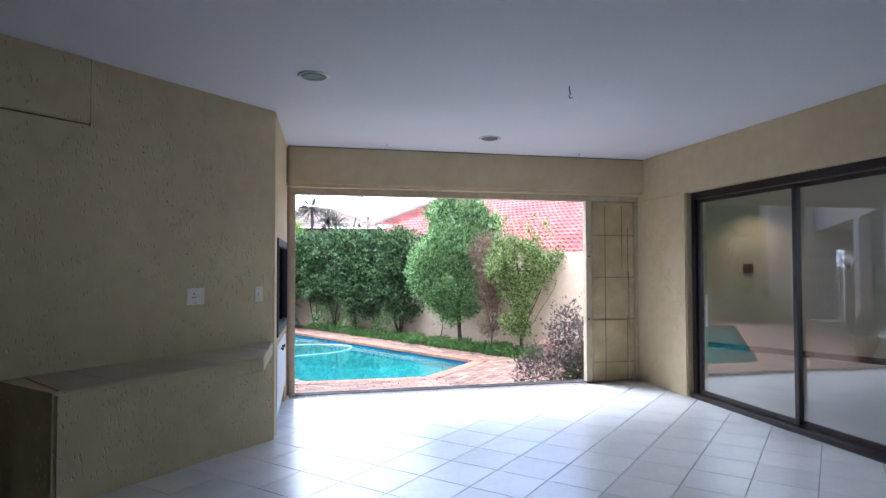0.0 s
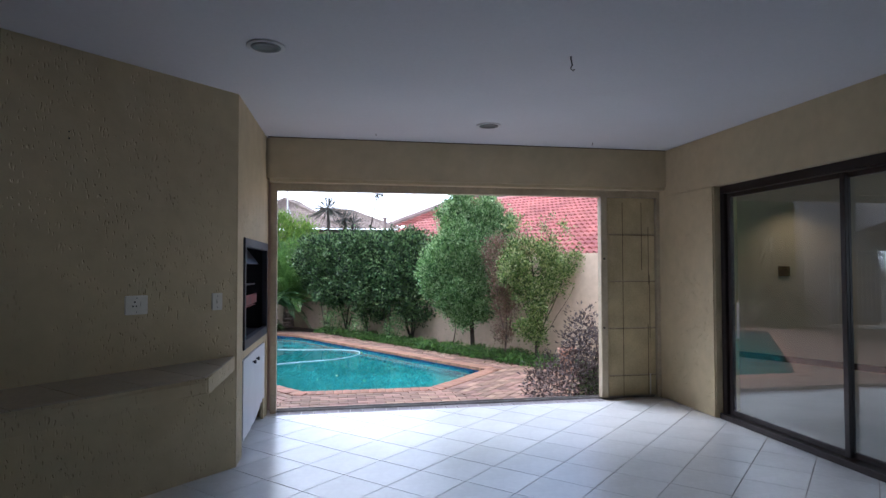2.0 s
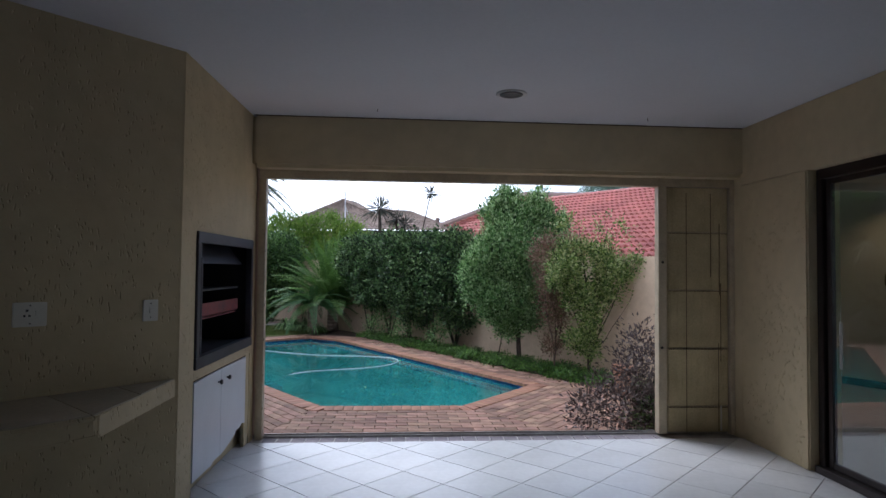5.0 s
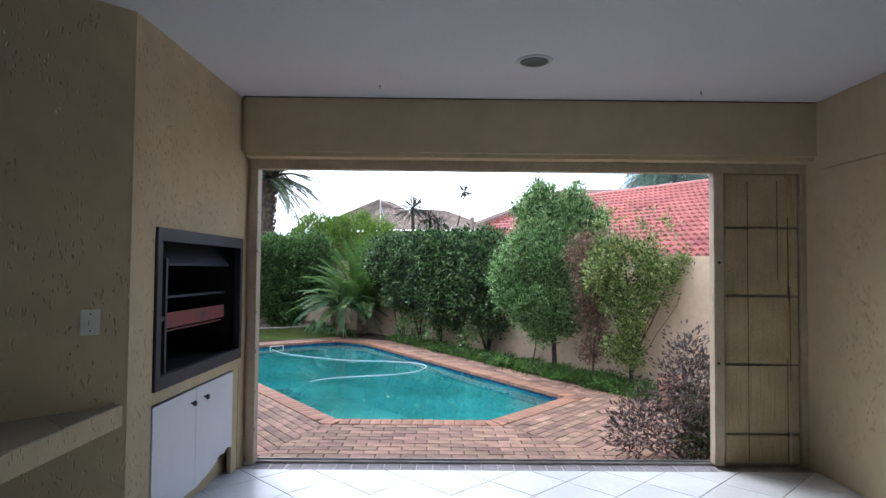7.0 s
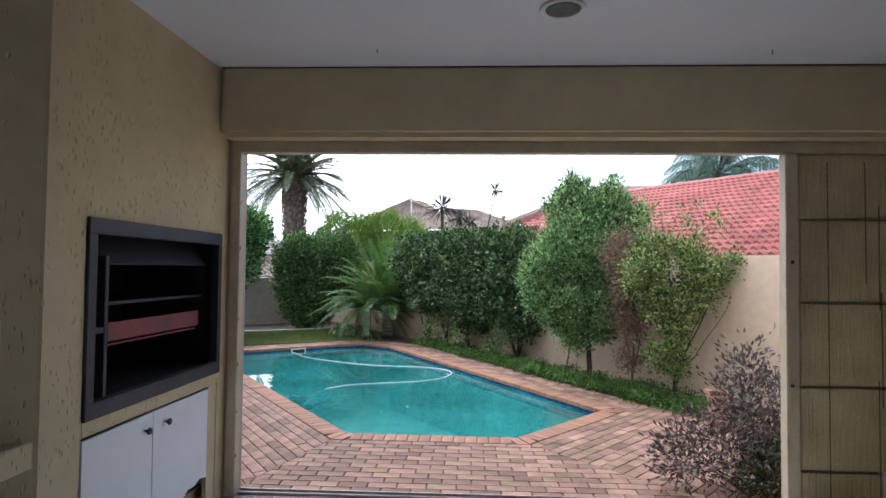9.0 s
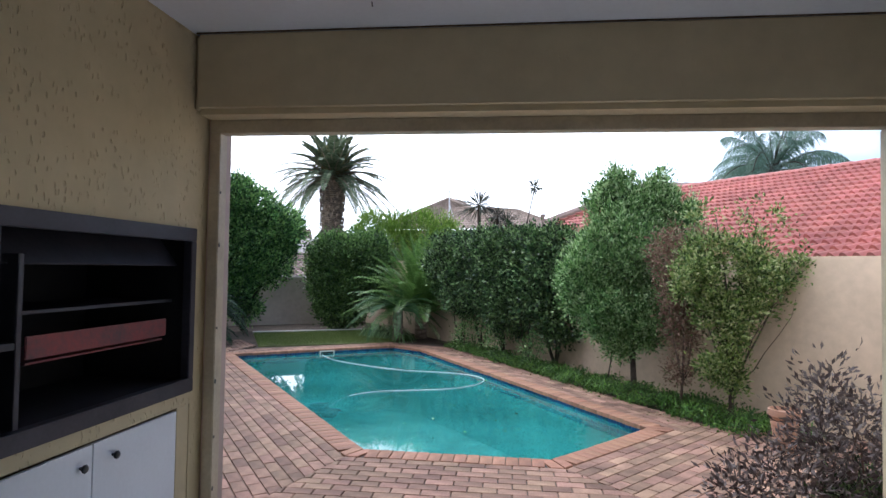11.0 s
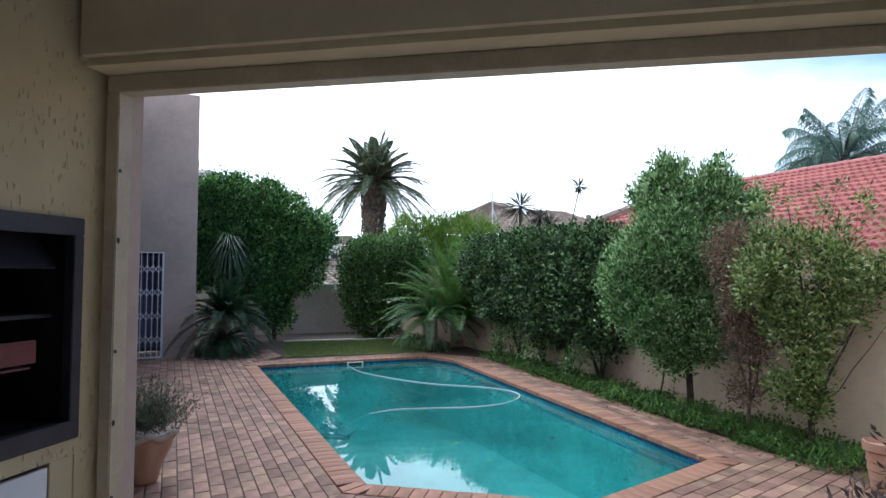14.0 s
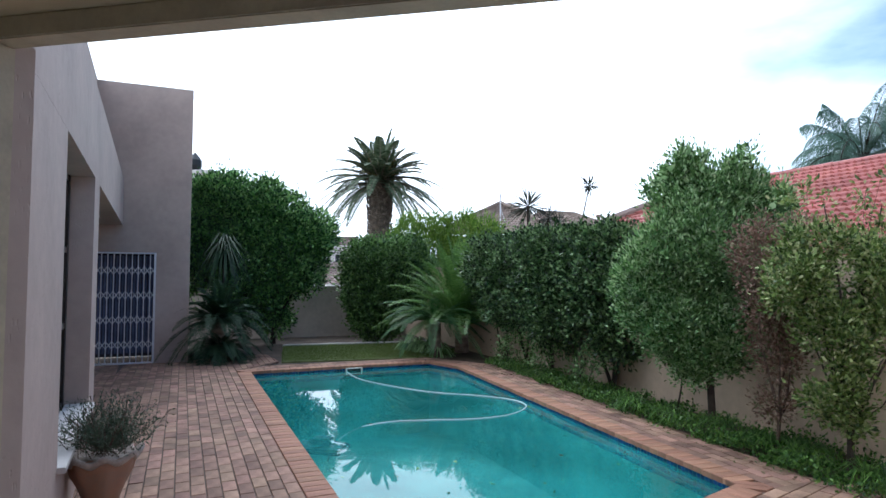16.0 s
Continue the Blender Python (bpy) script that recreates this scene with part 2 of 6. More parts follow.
M_PLASTIC = material("white_plastic", (0.72, 0.69, 0.62), 0.4, 0.04, 6, 0.02, 60)
M_BLACK = material("black_plastic", (0.015, 0.015, 0.016), 0.35, 0.1, 8, 0.05)
M_BROWN = material("chipboard_and_shadow_brown", (0.16, 0.11, 0.07), 0.9, 0.3, 30, 0.3)
M_LAMP = material("unlit_reflector", (0.13, 0.13, 0.14), 0.35, 0.2, 10, 0.05, metal=0.3)
M_RIM = material("white_lamp_rim", (0.7, 0.7, 0.7), 0.4, 0.04, 8, 0.02)
M_INNER = material("inner_room_paint", (0.76, 0.73, 0.63), 0.8, 0.04, 1, 0.05)
M_POOL = material("pool_plaster", (0.20, 0.55, 0.50), 0.8, 0.18, 0.7, 0.05, 3, dark=(0.07, 0.28, 0.28))
M_POOLTILE = material("blue_mosaic", (0.018, 0.085, 0.24), 0.25, 0.25, 20, 0.05, 60, random_part=0.4)
M_WATER = glazing("pool_water", (0.66, 0.93, 0.92), 1.0, 1.36, 0.03, (0.045, 0.27, 0.265), 0.5)
M_GLASS = glazing("door_glass", (0.90, 0.92, 0.90), thin=0.08)
M_PANE = glazing("window_glass", (0.6, 0.65, 0.7), thin=0.07)
M_HOSE = material("white_hose", (0.58, 0.62, 0.63), 0.45, 0.08, 8, 0.05)
M_CLEANER = material("blue_cleaner_plastic", (0.012, 0.05, 0.11), 0.4, 0.2, 8, 0.05)
M_REDROOF = material("red_concrete_tile", (0.41, 0.145, 0.12), 0.6, 0.15, 1.5, 0.3, 40, random_part=0.13)
M_GREYROOF = material("brown_grey_tile", (0.27, 0.205, 0.165), 0.8, 0.18, 1.2, 0.4, 30, random_part=0.2)
M_RIDGE = material("grey_ridge_cap", (0.30, 0.22, 0.19), 0.8, 0.15, 2, 0.3, 40)
M_TERRA = material("terracotta", (0.40, 0.205, 0.13), 0.8, 0.15, 6, 0.3, 60, dark=(0.36, 0.24, 0.18))
M_STONEPOT = material("weathered_stone_rim", (0.50, 0.42, 0.36), 0.85, 0.2, 7, 0.5, 50)
M_GATE = material("white_steel", (0.74, 0.72, 0.74), 0.4, 0.04, 8, 0.03)
M_CURTAIN = material("blue_grey_curtain", (0.10, 0.12, 0.20), 0.9, 0.2, 5, 0.2)
M_DARK = material("interior_shade_black", (0.03, 0.03, 0.045), 0.9, 0.2, 2, 0.05)
M_BARK = material("brown_bark", (0.055, 0.04, 0.031), 0.9, 0.3, 12, 1.0, 60, thickness=0.01)
M_PALMBARK = material("palm_bark", (0.25, 0.19, 0.145), 0.9, 0.3, 4, 1.0, 30, thickness=0.03, random_part=0.3)
M_TWIG = material("dry_twig", (0.13, 0.085, 0.065), 0.9, 0.3, 12, 0.5, 60)
M_GRASS = leafy("lawn_blades", [(0.08, 0.13, 0.02), (0.13, 0.19, 0.035), (0.20, 0.22, 0.08)], 0.6)
M_TURF = material("turf", (0.15, 0.17, 0.06), 0.95, 0.3, 6, 0.6, 50)
M_HEDGE = leafy("dark_hedge_leaf", [(0.008, 0.017, 0.007), (0.028, 0.058, 0.019), (0.088, 0.155, 0.048), (0.25, 0.35, 0.15)], 0.36)
M_FARHEDGE = leafy("far_hedge_leaf", [(0.018, 0.044, 0.014), (0.075, 0.150, 0.036), (0.23, 0.36, 0.11)], 0.4)
M_LIME = leafy("lime_leaf", [(0.09, 0.17, 0.02), (0.15, 0.26, 0.03), (0.24, 0.34, 0.06)], 0.5)
M_TREE = leafy("mid_green_leaf", [(0.030, 0.065, 0.018), (0.115, 0.225, 0.062), (0.24, 0.39, 0.135), (0.50, 0.62, 0.34)], 0.45)
M_LIGHTLEAF = leafy("light_green_leaf", [(0.032, 0.058, 0.015), (0.115, 0.19, 0.040), (0.24, 0.32, 0.085), (0.46, 0.47, 0.24)], 0.5)
M_BROWNLEAF = leafy("withered_leaf", [(0.15, 0.085, 0.06), (0.26, 0.155, 0.11), (0.38, 0.25, 0.19), (0.11, 0.15, 0.05)], 0.8)
M_BENCH = material("beige_bench_tile", (0.42, 0.355, 0.25), 0.5, 0.1, 3, 0.1, 40, random_part=0.06)
M_HINGE = material("rusty_hinge_line", (0.20, 0.145, 0.085), 0.8, 0.3, 25, 0.2)
M_PURPLE = leafy("dusky_purple_leaf", [(0.060, 0.045, 0.043), (0.105, 0.080, 0.077), (0.18, 0.15, 0.14), (0.075, 0.048, 0.05)], 0.6, 0.1)
M_BUSH = leafy("glossy_bush_leaf", [(0.020, 0.050, 0.018), (0.060, 0.140, 0.040), (0.16, 0.33, 0.085), (0.40, 0.62, 0.20)], 0.35)
M_COVER = leafy("ground_cover_leaf", [(0.020, 0.055, 0.012), (0.070, 0.16, 0.028), (0.19, 0.33, 0.07)], 0.45)
M_CYCAD = leafy("cycad_frond", [(0.025, 0.075, 0.025), (0.05, 0.13, 0.04), (0.10, 0.20, 0.07)], 0.6)
M_CYCADPALE = leafy("bright_cycad_frond", [(0.06, 0.13, 0.03), (0.11, 0.21, 0.045), (0.20, 0.31, 0.09)], 0.4, 0.4)
M_CYCADDARK = leafy("dark_cycad_frond", [(0.012, 0.032, 0.014), (0.028, 0.065, 0.028), (0.06, 0.11, 0.05)], 0.6)
M_PALM = leafy("palm_frond", [(0.055, 0.085, 0.045), (0.10, 0.145, 0.075), (0.24, 0.28, 0.17)], 0.45, 0.35)
M_PALMHEART = leafy("palm_heart", [(0.12, 0.10, 0.03), (0.18, 0.14, 0.05), (0.10, 0.12, 0.05)], 0.6)
M_QUEEN = leafy("blue_green_palm_frond", [(0.06, 0.12, 0.085), (0.10, 0.18, 0.13), (0.20, 0.29, 0.22)], 0.5, 0.4)
M_YUCCA = leafy("dark_spiky_leaf", [(0.03, 0.04, 0.025), (0.05, 0.06, 0.04), (0.08, 0.08, 0.06)], 0.5)
M_LAVENDER = leafy("grey_green_sprig", [(0.05, 0.075, 0.045), (0.08, 0.11, 0.07), (0.12, 0.14, 0.10)], 0.7)
M_COPPER = material("pale_render", (0.62, 0.58, 0.54), 0.8, 0.06, 1, 0.1)

# ---- builders ----


def mesh_of(name, bm):
    me = bpy.data.meshes.new(name)
    bmesh.ops.recalc_face_normals(bm, faces=bm.faces)
    bm.to_mesh(me)
    bm.free()
    return me


def part(name, data, mat, parent=None, label="", kind="", smooth=False):
    """Links a bmesh or mesh as one object under parent."""
    me = data if isinstance(data, bpy.types.Mesh) else mesh_of(name, data)
    if not me.materials:
        me.materials.append(mat)
    if smooth:
        me.shade_smooth()
    ob = new(name, me)
    if parent is not None:
        ob.parent = parent
        ob.matrix_parent_inverse = parent.matrix_basis.inverted()
    return tagged(ob, label=label, kind=kind)


def thing(name, place=(0, 0, 0), label="", category="", group="", kind=""):
    ob = new(name)
    ob.location = place
    ob.empty_display_size = 0.1
    return tagged(ob, label, category, group, kind)


def structure(name, data, mat, label="", category="", smooth=False):
    return tagged(part(name, data, mat, smooth=smooth), label, category, "", "structure")


def box(x0, y0, z0, x1, y1, z1, bevel=0.0, bm=None, m=None, segments=2):
    own = bm is None
    bm = bm or bmesh.new()
    r = bmesh.ops.create_cube(bm, size=1, matrix=Matrix.Translation(((x0 + x1) / 2, (y0 + y1) / 2, (z0 + z1) / 2)) @ Matrix.Diagonal((abs(x1 - x0), abs(y1 - y0), abs(z1 - z0), 1)))
    if bevel and own:
        bmesh.ops.bevel(bm, geom=bm.edges[:], offset=bevel, segments=segments, affect="EDGES", clamp_overlap=True)
        if m is not None:
            bmesh.ops.transform(bm, matrix=m, verts=bm.verts)
    elif m is not None:
        bmesh.ops.transform(bm, matrix=m, verts=r["verts"])
    return bm


def prism(poly, z0, z1, bm=None, bevel=0.0):
    """An upright solid over a flat outline."""
    bm = bm or bmesh.new()
    low = [bm.verts.new((p[0], p[1], z0)) for p in poly]
    top = [bm.verts.new((p[0], p[1], z1)) for p in poly]
    bm.faces.new(low[::-1])
    bm.faces.new(top)
    for n in range(len(poly)):
        k = (n + 1) % len(poly)
        bm.faces.new((low[n], low[k], top[k], top[n]))
    if bevel:
        bmesh.ops.bevel(bm, geom=[e for e in bm.edges if abs(e.verts[0].co.z - e.verts[1].co.z) < 1e-6 or True], offset=bevel, segments=2, affect="EDGES", clamp_overlap=True)
    return bm


def slab(a, b, z0, z1, inward, thick, bevel=0.0):
    """A wall from a to b with its seen face on that line, thick towards inward."""
    a, b, n = Vector(a).to_2d(), Vector(b).to_2d(), Vector(inward).to_2d().normalized() * thick
    return prism([a, b, b + n, a + n], z0, z1, bevel=bevel)


def tube(points, radii, sides=8, bm=None, caps=True):
    bm = bm or bmesh.new()
    points = [Vector(p) for p in points]
    if not hasattr(radii, "__len__"):
        radii = [radii] * len(points)
    rings = []
    for n, p in enumerate(points):
        along = (points[min(n + 1, len(points) - 1)] - points[max(n - 1, 0)]).normalized()
        side = along.cross((0, 0, 1) if abs(along.z) < 0.95 else (1, 0, 0)).normalized()
        up = side.cross(along)
        rings.append([bm.verts.new(p + radii[n] * (math.cos(a) * side + math.sin(a) * up)) for a in (2 * math.pi * k / sides for k in range(sides))])
    for r, s in zip(rings, rings[1:]):
        for k in range(sides):
            bm.faces.new((r[k], r[(k + 1) % sides], s[(k + 1) % sides], s[k]))
    if caps:
        bm.faces.new(rings[0][::-1])
        bm.faces.new(rings[-1])
    return bm


def lathe(profile, sides=32, wave=None, bm=None):
    """Turned shape: rows of (radius, height); wave(angle, n) scales the radius."""
    bm = bm or bmesh.new()
    rings = []
    for n, (r, z) in enumerate(profile):
        ring = []
        for k in range(sides):
            a = 2 * math.pi * k / sides
            s, dz = wave(a, n) if wave else (1, 0)
            ring.append(bm.verts.new((r * s * math.cos(a), r * s * math.sin(a), z + dz)))
        rings.append(ring)
    for r, s in zip(rings, rings[1:]):
        for k in range(sides):
            bm.faces.new((r[k], r[(k + 1) % sides], s[(k + 1) % sides], s[k]))
    bm.faces.new(rings[0][::-1])
    bm.faces.new(rings[-1])
    return bm


def quads_mesh(name, corners):
    """A mesh of loose quads from an (n, 4, 3) array."""
    n = len(corners)
    me = bpy.data.meshes.new(name)
    me.vertices.add(4 * n)
    me.vertices.foreach_set("co", np.ascontiguousarray(corners, dtype=np.float32).ravel())
    me.loops.add(4 * n)
    me.loops.foreach_set("vertex_index", np.arange(4 * n, dtype=np.int32))
    me.polygons.add(n)
    me.polygons.foreach_set("loop_start", np.arange(0, 4 * n, 4, dtype=np.int32))
    me.polygons.foreach_set("loop_total", np.full(n, 4, dtype=np.int32))
    me.update(calc_edges=True)
    me.validate()
    return me


def unit(a):
    return a / np.maximum(np.linalg.norm(a, axis=-1, keepdims=True), 1e-9)


def clumpy(blobs, count, low, high, seed, flat=0.9):
    """Breaks a few large swells into many small ones near their outsides."""
    rng = np.random.default_rng(seed)
    b = np.array(blobs, float)
    weight = b[:, 3] * b[:, 5] + b[:, 3] * b[:, 4]
    pick = rng.choice(len(b), count, p=weight / weight.sum())
    way = unit(rng.normal(size=(count, 3)))
    r = rng.uniform(low, high, (count, 1))
    centre = b[pick, :3] + way * np.maximum(b[pick, 3:] - r * 0.75, 0.02) * rng.uniform(0.75, 1.12, (count, 1))
    centre[:, 2] = np.maximum(centre[:, 2], GROUND + 0.15)
    return np.c_[centre, r, r, r * flat].tolist()


def leaf_quads(points, ways, length, width, rng, curl=0.15):
    """Folded pointed leaves at the points, growing along ways."""
    n = len(points)
    ways = unit(ways)
    side = unit(np.cross(ways, rng.normal(size=(n, 3))))
    up = np.cross(side, ways)
    ln = length * rng.uniform(0.7, 1.3, (n, 1))
    wd = width * rng.uniform(0.7, 1.3, (n, 1))
    mid = points + ways * ln * 0.5 + up * ln * curl
    return np.stack([points, mid + side * wd * 0.5, points + ways * ln, mid - side * wd * 0.5], 1)


def crown(blobs, clumps, per, spread, length, width, seed, lift=0.3, shell=0.8, fill=0):
    """Leaves in clumps spread over the outside of some swells: rows of centre and radii."""
    rng = np.random.default_rng(seed)
    blobs = np.array(blobs, float)
    c, r = blobs[:, :3], blobs[:, 3:]
    weight = (r[:, 0] * r[:, 1] + r[:, 0] * r[:, 2] + r[:, 1] * r[:, 2])
    pick = rng.choice(len(blobs), clumps * 2, p=weight / weight.sum())
    way = unit(rng.normal(size=(clumps * 2, 3)))
    rad = shell + (1.04 - shell) * rng.random((clumps * 2, 1)) ** 0.6
    stray = 1 + 0.16 * (rng.random((clumps * 2, 1)) < 0.16) * rng.random((clumps * 2, 1))
    centre = c[pick] + way * r[pick] * rad * stray
    inside = np.zeros(len(centre), bool)
    for k in range(len(blobs)):
        inside |= (np.linalg.norm((centre - c[k]) / r[k], axis=1) < 0.72) & (pick != k)
    centre, way = centre[~inside][:clumps], way[~inside][:clumps]
    size = rng.uniform(0.45, 1.6, (len(centre), 1, 1))
    off = rng.normal(size=(len(centre), per, 3)) * spread * size
    points = (centre[:, None] + off).reshape(-1, 3)
    ways = (unit(off) + 0.6 * way[:, None] + rng.normal(size=off.shape) * 0.4).reshape(-1, 3)
    ways[:, 2] += lift
    keep = points[:, 2] > GROUND + 0.02
    outer = leaf_quads(points[keep], ways[keep], length, width, rng)
    if fill:
        n = int(fill * clumps)
        pick = rng.choice(len(blobs), n, p=weight / weight.sum())
        p = c[pick] + unit(rng.normal(size=(n, 3))) * r[pick] * 0.78 * rng.random((n, 1)) ** 0.5
        p = p[p[:, 2] > GROUND + 0.1]
        outer = np.concatenate([outer, leaf_quads(p, rng.normal(size=p.shape), length * 2.2, width * 3.0, rng)])
    return outer


def limbs(base, tops, fork, seed, bend=0.12, sides=7, mid=5):
    """Branches to the tops; below the fork's height they share one trunk."""
    rng = random.Random(seed)
    bm = bmesh.new()
    base = Vector(base)
    if fork:
        r = math.sqrt(sum(q * q for _, q in tops)) * 0.46
        knee = base + Vector((rng.uniform(-0.03, 0.05), 0, fork))
        tube([base, base.lerp(knee, 0.15), base.lerp(knee, 0.6), knee], [r * 1.4, r * 1.1, r, r * 0.95], 9, bm)
        base = knee - Vector((0, 0, 0.03))
    for top, r in tops:
        top = Vector(top)
        pts, rad = [], []
        sway = Vector((rng.uniform(-bend, bend), rng.uniform(-bend, bend), 0))
        for k in range(mid + 1):
            f = k / mid
            jitter = Vector((rng.uniform(-1, 1), rng.uniform(-1, 1), 0)) * bend * 0.25
            pts.append(base.lerp(top, f) + sway * math.sin(f * math.pi) + (jitter if 0 < k else Vector()))
            rad.append(r * 0.72 * (1 - 0.75 * f) * (1.35 if k == 0 else 1))
        tube(pts, rad, sides, bm)
    return bm


def frond(bm_quads, base, heading, length, rise, droop, leaflet, count, rng, width=0.02, vee=0.5, start=0.1, sag=0.3):
    """One feather leaf: fills bm_quads with leaflet quads and returns its stem's points."""
    base = np.array(base, float)
    h = np.array([math.cos(heading), math.sin(heading), 0.0])
    pts = []
    for k in range(13):
        f = k / 12
        out = length * (f - 0.12 * droop * f * f)
        up = length * (math.tan(rise) * f * (1 - 0.15 * f) - droop * f ** 2.2)
        q = base + h * out * math.cos(rise) + np.array([0, 0, up * math.cos(rise)])
        pts.append(q)
    pts = np.array(pts)
    f = np.linspace(start, 1, count)
    at = np.stack([np.interp(f * 12, range(13), pts[:, n]) for n in range(3)], 1)
    ahead = unit(np.gradient(at, axis=0))
    side = unit(np.cross(ahead, [0, 0, 1.0]))
    up = np.cross(side, ahead)
    ln = leaflet * np.sin(np.clip(0.12 + f * 0.86, 0, 1) * math.pi)[:, None] ** 0.6
    for sgn in (-1, 1):
        way = unit(sgn * side + ahead * 0.65 + up * vee + rng.normal(size=at.shape) * 0.08)
        tip = at + way * ln - np.array([0, 0, 1]) * ln * sag * rng.uniform(0.5, 1.4, (count, 1))
        mid = at + way * ln * 0.5
        w = ahead * width * 0.5
        bm_quads.append(np.stack([at, mid + w, tip, mid - w], 1))
    return pts


def feather_plant(name, place, label, category, fronds, length, leaflet, count, mat, stem_mat, seed, rises=(0.3, 1.3), droop=0.6, width=0.02, trunk=None, group="", vee=0.5, sag=0.3, stem=0.012):
    rng = np.random.default_rng(seed)
    ob = thing(name, place, label, category, group)
    top = np.array(place, float) + (np.array([0, 0, trunk[0]]) if trunk else 0)
    if trunk:
        height, r0, r1, kind = trunk
        bm = bmesh.new()
        rows = max(6, int(height / 0.12))
        pr = []
        for k in range(rows + 1):
            z = height * k / rows
            r = r0 + (r1 - r0) * k / rows
            pr += [(r * 0.93, z), (r * 1.05, z + height / rows * 0.55)]
        bm = lathe(pr, 16)
        bmesh.ops.translate(bm, verts=bm.verts, vec=place)
        part("trunk", bm, stem_mat, ob, smooth=False)
    quads, stems = [], bmesh.new()
    for k in range(fronds):
        f = (k + 0.5) / fronds
        heading = k * 2.39996 + rng.uniform(-0.2, 0.2)
        rise = rises[1] + (rises[0] - rises[1]) * f ** 0.8 + rng.uniform(-0.1, 0.1)
        ln = length * rng.uniform(0.85, 1.1)
        pts = frond(quads, top, heading, ln, rise, droop * (0.7 + 0.6 * f), leaflet, count, rng, width, vee, 0.12, sag)
        tube([tuple(q) for q in pts], [float(q) for q in np.linspace(stem, stem * 0.25, len(pts))], 4, stems)
    part("frond", quads_mesh("frond", np.concatenate(quads)), mat, ob, kind="stuff")
    part("leaf_stem", stems, stem_mat if stem > 0.02 else mat, ob, kind="stuff")
    return ob


def spiky(name, place, heads, label, category, leaf, width, count, mat, seed, stem_r=0.05, group="", sag=0.25, low=-0.4):
    """Rosettes of stiff blades on stems: heads are points."""
    rng = np.random.default_rng(seed)
    ob = thing(name, place, label, category, group)
    bm = bmesh.new()
    quads = []
    for n, head in enumerate(heads):
        a, b = Vector(place), Vector(head)
        mid = a.lerp(b, 0.5) + Vector((0.06 * (b.x - a.x), 0, 0))
        tube([a, mid, b], [stem_r * 1.3, stem_r, stem_r * 0.8], 6, bm)
        way = rng.normal(size=(count, 3))
        way = unit(way)
        way[:, 2] = np.maximum(way[:, 2], low + 0.1 * rng.random(count))
        way = unit(way)
        ln = leaf * rng.uniform(0.75, 1.1, (count, 1))
        p = np.tile(np.array(head, float), (count, 1))
        side = unit(np.cross(way, [0, 0, 1.0])) * width * 0.5
        mid = p + way * ln * 0.45
        tip = p + way * ln - np.array([0, 0, 1]) * ln * sag
        quads.append(np.stack([p, mid + side, tip, mid - side], 1))
    part("stem", bm, M_BARK, ob)
    part("rosette", quads_mesh("rosette", np.concatenate(quads)), mat, ob, kind="stuff")
    return ob

# ---- room structure ----
OUT_LEFT, ROOM_BACK = (-0.070, -1.505), -8.6


def at_wall(k, n=0.0, z=0.0):
    """A place on the diagonal room wall: k metres from its corner, n metres into the room."""
    return Vector((OUT_LEFT[0] - D.x * k + D.y * n, OUT_LEFT[1] - D.y * k - D.x * n, z))


WALL_FRAME = Matrix.Translation((*OUT_LEFT, 0)) @ Matrix(((-D.x, D.y, 0, 0), (-D.y, -D.x, 0, 0), (0, 0, 1, 0), (0, 0, 0, 1)))
BRAAI_TURN = Matrix.Translation((-0.0265, 0, 0)) @ Matrix.Rotation(radians(-1.66), 4, "Z")   # the barbecue wall stands slightly askew

floor = structure("floor", prism([(-0.15, 0.14), (4.3, 0.14), (4.3, ROOM_BACK - 0.2), (-5, ROOM_BACK - 0.2), (-5, -5.9), (-0.7, -1.9)], GROUND - 0.3, -0.006), M_GROUT, "pale glazed tile veranda floor with thin grey joints", "floor")
structure("ceiling", box(-5.2, ROOM_BACK - 0.2, CEILING, 4.25, 0.1, CEILING + 0.15), M_CEILING, "smooth white plaster ceiling", "ceiling")
# assumed wall behind the viewpoint, closed so no light enters from there
back_wall = bmesh.new()
for x0, x1, z0, z1 in ((-5.0, 4.2, 0, CEILING),):
    box(x0, ROOM_BACK - 0.2, z0, x1, ROOM_BACK, z1, bm=back_wall)
structure("wall_south", back_wall, M_WALL, "plain cream plaster wall out of view, added to close the room", "wall")
structure("wall_west", prism([at_wall(0, -0.0).to_2d(), at_wall(6.3).to_2d(), at_wall(6.3, -0.22).to_2d(), at_wall(0.35, -0.22).to_2d()], -0.006, CEILING), M_WALL, "cream textured plaster wall with scattered dents", "wall")
structure("wall_south_west", box(-4.9, ROOM_BACK, 0, -4.6, -5.8, CEILING), M_WALL, "plain cream plaster wall out of view, added to close the room", "wall")

# wall of the fireplace, in pieces round its two recesses
braai_wall = bmesh.new()
N0, N1 = -1.29, -0.115
prism([(0, -1.508), (0, N0), (-0.62, N0), (-0.62, -1.9), (-0.28, -1.74)], -0.006, CEILING, braai_wall)
box(-0.62, N1, -0.006, 0, 0.0, CEILING, bm=braai_wall)
box(-0.62, N0, 1.53, 0, N1, CEILING, bm=braai_wall)
box(-0.62, N0, 0.685, 0, N1, 0.76, bm=braai_wall)
box(-0.62, N0, 0, -0.45, N1, 0.685, bm=braai_wall)
bmesh.ops.remove_doubles(braai_wall, verts=braai_wall.verts, dist=0.0005)
bmesh.ops.transform(braai_wall, matrix=BRAAI_TURN, verts=braai_wall.verts)
structure("wall_north_west", braai_wall, M_WALL, "cream textured plaster wall around a built-in barbecue", "wall")

